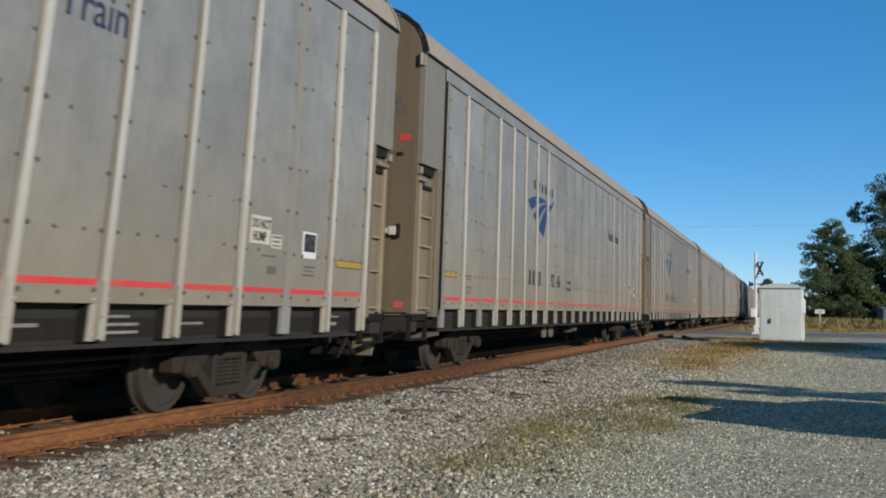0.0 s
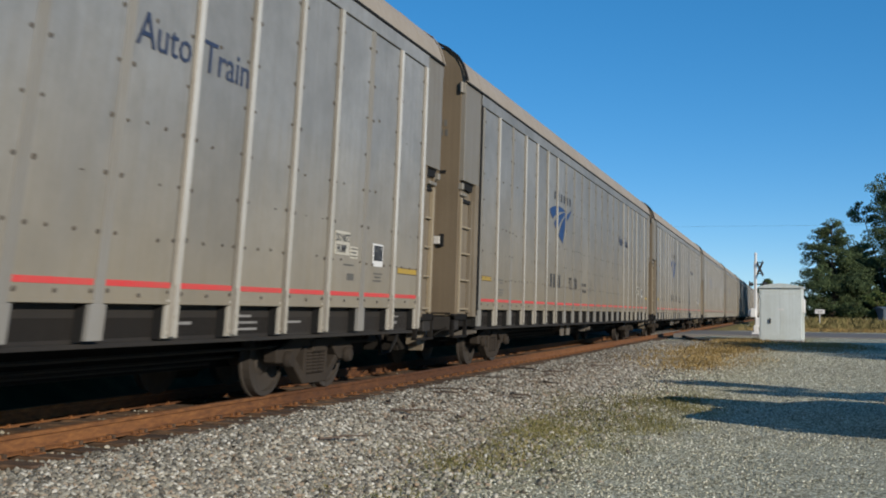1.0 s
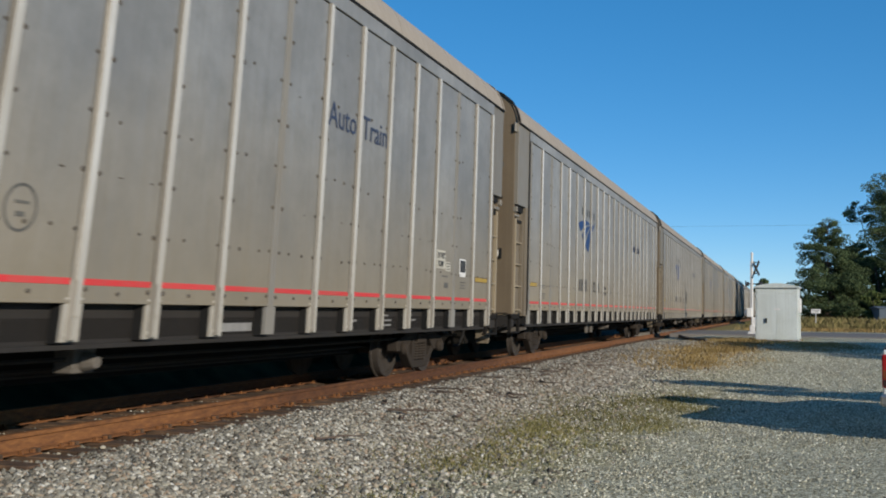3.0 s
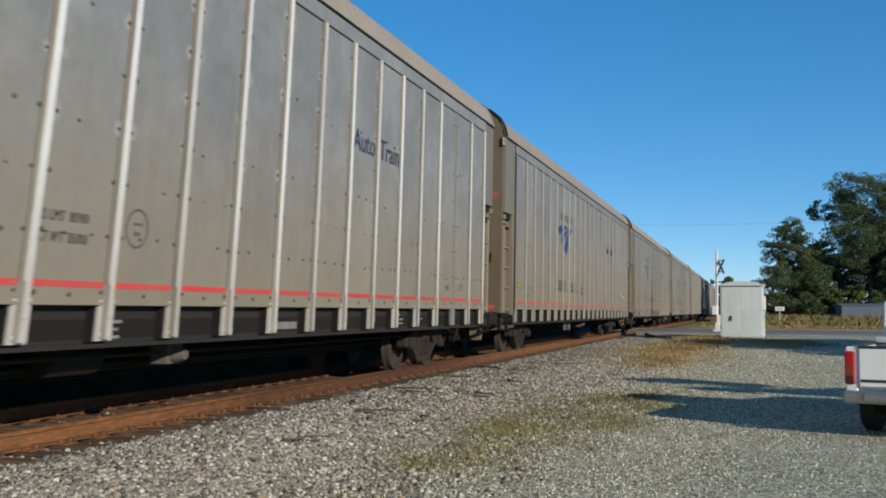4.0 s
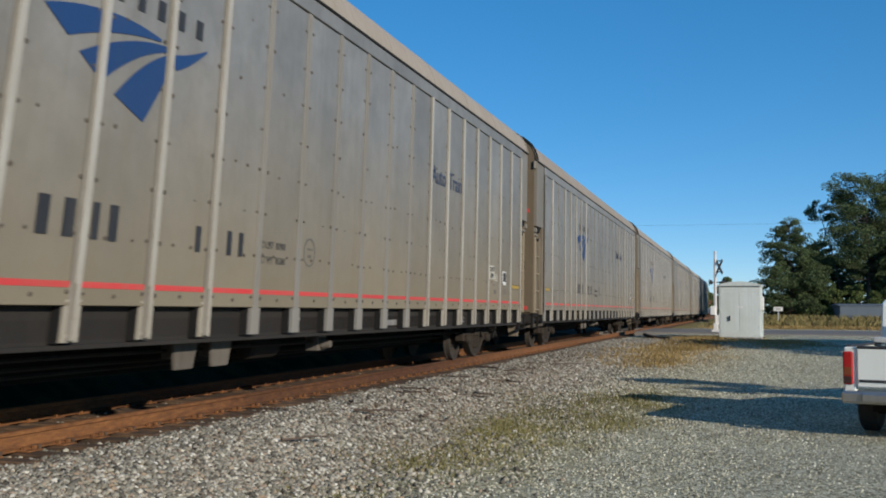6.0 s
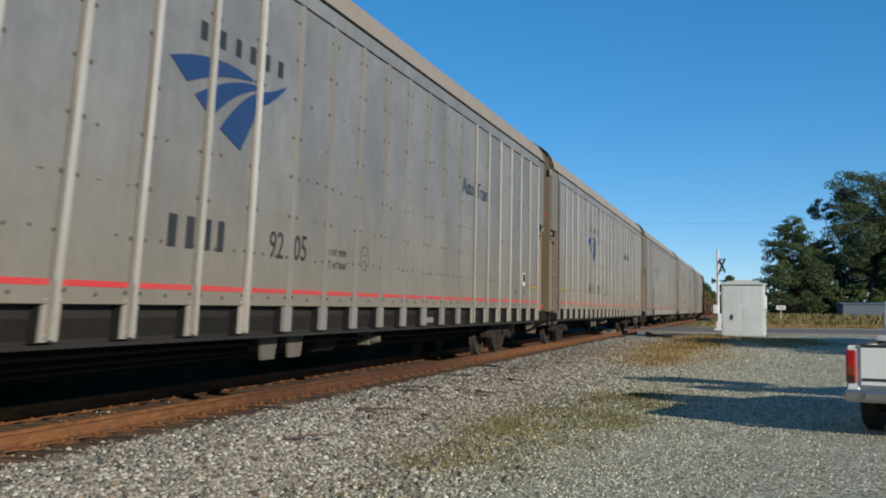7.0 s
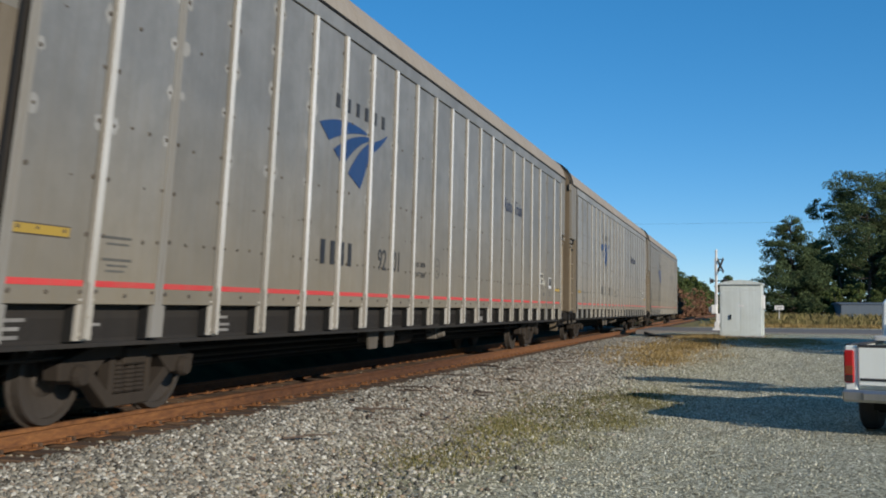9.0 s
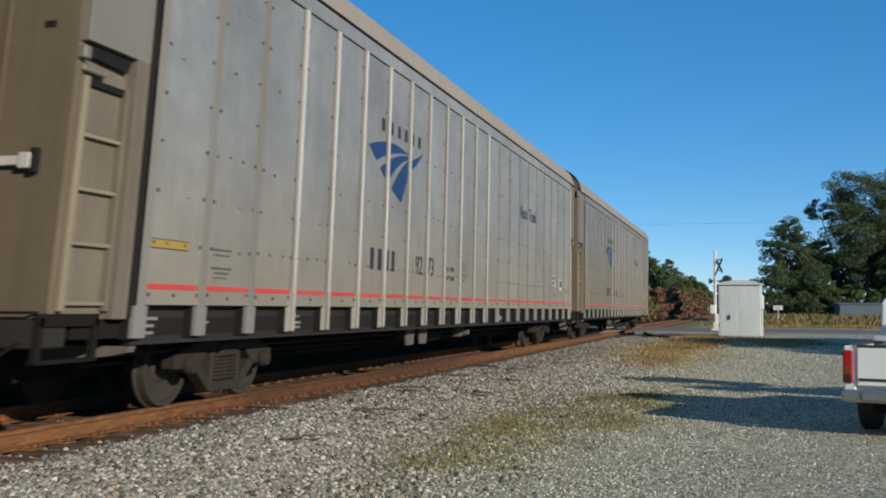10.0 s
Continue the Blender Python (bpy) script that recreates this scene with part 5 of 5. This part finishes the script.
def roadside_sign():
    x, y = 2.66, 90.0
    s = thing("roadside_sign", pose(x, y, float(lie(x, y))), "small white rectangular sign on a thin post", "sign")
    part("post", Shape().box(-0.035, 0.035, -0.02, 0.05, -0.2, 1.7).mesh("post", M["galv"], 0.006), s)
    part("plate", Shape().box(-0.36, 0.36, -0.03, -0.02, 1.38, 1.72).mesh("plate", M["white"], 0.003), s)
    part("print_bars", Shape().box(-0.26, 0.26, -0.034, -0.03, 1.58, 1.62).box(-0.2, 0.2, -0.034, -0.03, 1.48, 1.52).mesh("print_bars", M["faint"]), s)


def shed():
    x, y = 16.0, 118.0
    s = thing("storage_shed", pose(x, y, float(lie(x, y)) - 0.05, 0, 0, 3), "long low blue-grey metal shed behind tall grass", "shed")
    part("wall", Shape().box(-6.3, 14, 0, 6, 0, 2.1).mesh("wall", M["blue_wall"]), s)
    me = Shape().box(-0.02, 0.02, -0.008, 0.0, 0.05, 2.05).mesh("siding_rib", M["blue_wall"])
    for i in range(40):
        part("siding_rib", me, s, pose(-6.2 + i * 0.5, 0, 0))
    part("roof", Shape().prism([(-0.12, 2.08), (6.3, 2.08), (6.3, 2.15), (3, 2.3), (-0.12, 2.14)], -6.5, 14.2, "x").mesh("roof", M["blue_wall"]), s)


def wires():
    for name, z, y in (("overhead_wire", 8.2, 82.0), ):
        pts = [(-60 + 10 * i, y + 0.05 * i, z - 0.5 + 0.5 * ((i - 8) / 8) ** 2) for i in range(17)]
        thing(name, pose(0, 0, 0), "thin dark overhead wire along the road", "wire", "overhead wires", Shape().tube(pts, 0.0055, 5).mesh(name, M["plastic"]))
        # poles out of sight carry the wires
    for x in (-60.0, 100.0):
        p = thing("utility_pole", pose(x, 82.7, -0.5), "brown wooden utility pole beside the road", "utility pole", "utility poles")
        part("pole", Shape().tube([(0, 0, 0), (0, 0, 10.2)], [0.17, 0.11], 12).mesh("pole", M["wood"]), p)
        part("cross_arm", Shape().box(-0.06, 0.06, -1.2, 1.2, 8.9, 9.02).mesh("cross_arm", M["wood"], 0.01), p)


def drain_hose():
    pts = [(-5.2, 57.2), (-5.0, 56.2), (-4.6, 53.0), (-4.1, 49.9), (-3.6, 47.6), (-3.1, 46.9)]
    s = Shape().tube([(x, y, float(lie(x, y)) + 0.07) for x, y in pts], 0.075, 8)
    thing("drain_pipe", pose(0, 0, 0), "black flexible drain pipe lying beside the road", "pipe", "", s.mesh("drain_pipe", M["plastic"]))


drain_hose()
equipment_house()
crossing_signal()
roadside_sign()
shed()
wires()


# ---- pickup truck ----
def pickup():
    x, y, turn = 1.26, 15.0, -18
    z = float(lie(x, y))
    m = pose(x, y, z, 0, 0, turn)
    t = thing("pickup_truck", m, "white pickup truck parked on gravel", "pickup truck")
    # local: x to the right from the left flank, y forward from the tail, z up
    W = 1.95
    bed = Shape().box(0.0, 0.07, 0.10, 2.15, 0.62, 1.20).box(W - 0.07, W, 0.10, 2.15, 0.62, 1.20).box(0.05, W - 0.05, 2.05, 2.15, 0.62, 1.20).box(0.05, W - 0.05, 0.1, 2.1, 0.60, 0.68)
    part("bed", bed.mesh("bed", M["truck_paint"], 0.025), t)
    for a in (0.0, W - 0.09):
        part("bed_rail_cap", Shape().box(a, a + 0.09, 0.10, 2.15, 1.195, 1.225).mesh("bed_rail_cap", M["plastic"], 0.008), t)
    gate = part("tailgate", Shape().box(0.17, W - 0.17, 0.02, 0.10, 0.66, 1.185).mesh("tailgate", M["truck_paint"], 0.02), t)
    part("tailgate_cap", Shape().box(0.17, W - 0.17, 0.015, 0.105, 1.175, 1.215).mesh("tailgate_cap", M["plastic"], 0.01), gate)
    part("trim_strip", Shape().box(0.20, 0.70, 0.010, 0.022, 0.735, 0.77).mesh("trim_strip", M["plastic"]), gate, None, "dark trim strip")
    part("handle", Shape().box(W / 2 - 0.12, W / 2 + 0.12, 0.0, 0.03, 0.98, 1.06).mesh("handle", M["plastic"], 0.008), gate)
    for a in (0.0, W - 0.16):
        part("corner_pillar", Shape().box(a, a + 0.16, 0.04, 0.12, 0.60, 1.20).mesh("corner_pillar", M["truck_paint"], 0.02), t)
        lamp = part("tail_lamp", Shape().box(a - 0.005, a + 0.125, 0.005, 0.10, 0.70, 1.14).mesh("tail_lamp", M["lens_red"], 0.02), t, None, "red tail lamp")
        part("reverse_lens", Shape().box(a + 0.012, a + 0.112, -0.002, 0.01, 0.82, 0.93).mesh("reverse_lens", M["lens_amber"], 0.004), lamp, None, "dull amber lens")
        part("reverse_lens", Shape().box(a + 0.012, a + 0.112, -0.002, 0.01, 0.715, 0.81).mesh("reverse_lens", M["lens_clear"], 0.004), lamp, None, "smoky clear lens")
    part("bumper", Shape().box(0.0, W, -0.14, 0.04, 0.46, 0.62).box(0.25, W - 0.25, -0.17, -0.1, 0.47, 0.61).mesh("bumper", M["bumper"], 0.03), t, None, "dull chrome step bumper")
    part("plate_bars", Shape().box(0.82, 1.13, -0.175, -0.165, 0.49, 0.60).mesh("plate_bars", M["white"]), t)
    cab = [(2.15, 0.45), (5.35, 0.45), (5.45, 0.70), (5.40, 0.95), (4.05, 1.10), (3.40, 1.78), (3.15, 1.86), (2.45, 1.86), (2.28, 1.80), (2.17, 1.20)]
    part("cab", Shape().prism(cab, 0.04, W - 0.04, "x").mesh("cab", M["truck_paint"], 0.03), t)
    part("rear_window", Shape().box(0.28, W - 0.28, 2.13, 2.20, 1.27, 1.72, pose(0, -0.24, 0.12, -8)).mesh("rear_window", M["glass_dark"]), t)
    for a in (0.025, W - 0.045):
        part("side_window", Shape().prism([(2.40, 1.22), (3.75, 1.22), (3.30, 1.70), (2.45, 1.70)], a, a + 0.02, "x").mesh("side_window", M["glass_dark"]), t)
    for a, b in ((-0.2, 0.03), (W - 0.03, W + 0.2)):
        part("mirror", Shape().box(a, b, 3.55, 3.65, 1.15, 1.38).mesh("mirror", M["truck_paint"], 0.02), t)
    part("tool_box", Shape().box(0.06, W - 0.06, 1.55, 2.03, 1.225, 1.30).mesh("tool_box", M["galv"], 0.015), t, None, "grey metal tool box across the bed")
    part("rear_axle", Shape().box(0.2, W - 0.2, 0.85, 1.25, 0.26, 0.5).mesh("rear_axle", M["under"], 0.02), t)
    part("chassis", Shape().box(0.35, W - 0.35, 0.1, 5.2, 0.35, 0.6).mesh("chassis", M["under"]), t)
    for yy in (1.05, 4.55):
        for xx in (0.02, W - 0.26):
            w = part("wheel", Shape().lathe([(0.24, 0.0), (0.33, 0.0), (0.365, 0.03), (0.37, 0.12), (0.365, 0.21), (0.33, 0.24), (0.24, 0.24)], 24).mesh("tyre", M["tyre"], smooth=False), t, pose(xx, yy, 0.37))
            part("rim", Shape().lathe([(0.05, 0.02), (0.23, 0.015), (0.24, 0.05), (0.24, 0.19), (0.23, 0.225), (0.05, 0.22)], 20).mesh("rim", M["bumper"]), w)
    for yy in (1.05, 4.55):
        part("wheel_well", Shape().box(0.03, W - 0.03, yy - 0.45, yy + 0.45, 0.45, 0.82).mesh("wheel_well", M["plastic"]), t)


def lens(name, colour, rough):
    m = Mat(name, rough)
    return m.done(m.mix(m.ramp(m.noise(9, 3), (0.4, 0.0), (0.7, 0.25)), colour, (0.08, 0.06, 0.05)))


M["lens_red"], M["lens_amber"], M["lens_clear"] = lens("red_lens", (0.42, 0.014, 0.016), 0.12), lens("amber_lens", (0.22, 0.055, 0.02), 0.2), lens("smoky_lens", (0.045, 0.022, 0.022), 0.2)
M["glass_dark"] = lens("tinted_glass", (0.02, 0.024, 0.026), 0.05)
pickup()


# ---- what moves ----
START = 16.60


def motions():
    # wheels turn as fast as thirty rows a second allow
    turn = [(k / 30, 84.0 * k) for k in range(301)]
    for n, car in CARS.items():
        walk(car, [(t, pose(TRACK, START + n * PITCH - s, 0)) for t, s in RUN])
        for bogie in car.children:
            if bogie.name.startswith("bogie"):
                for w in bogie.children:
                    if w.name.startswith("wheelset"):
                        y = w.location.y
                        walk(w, [(t, pose(0, y, 0.457, a)) for t, a in turn])


# seconds and metres run
RUN = [(0, 0.10), (0.5, 13.27), (1, 26.44), (1.5, 39.64), (2, 52.84), (2.5, 66.08), (3, 79.29), (3.5, 92.49), (4, 105.77), (4.5, 119.02), (5, 132.27), (5.5, 145.54), (6, 158.83), (6.5, 172.13), (7, 185.44), (7.5, 198.73), (8, 212.03), (8.5, 225.36), (9, 238.70), (9.5, 252.00), (10, 265.28)]
motions()
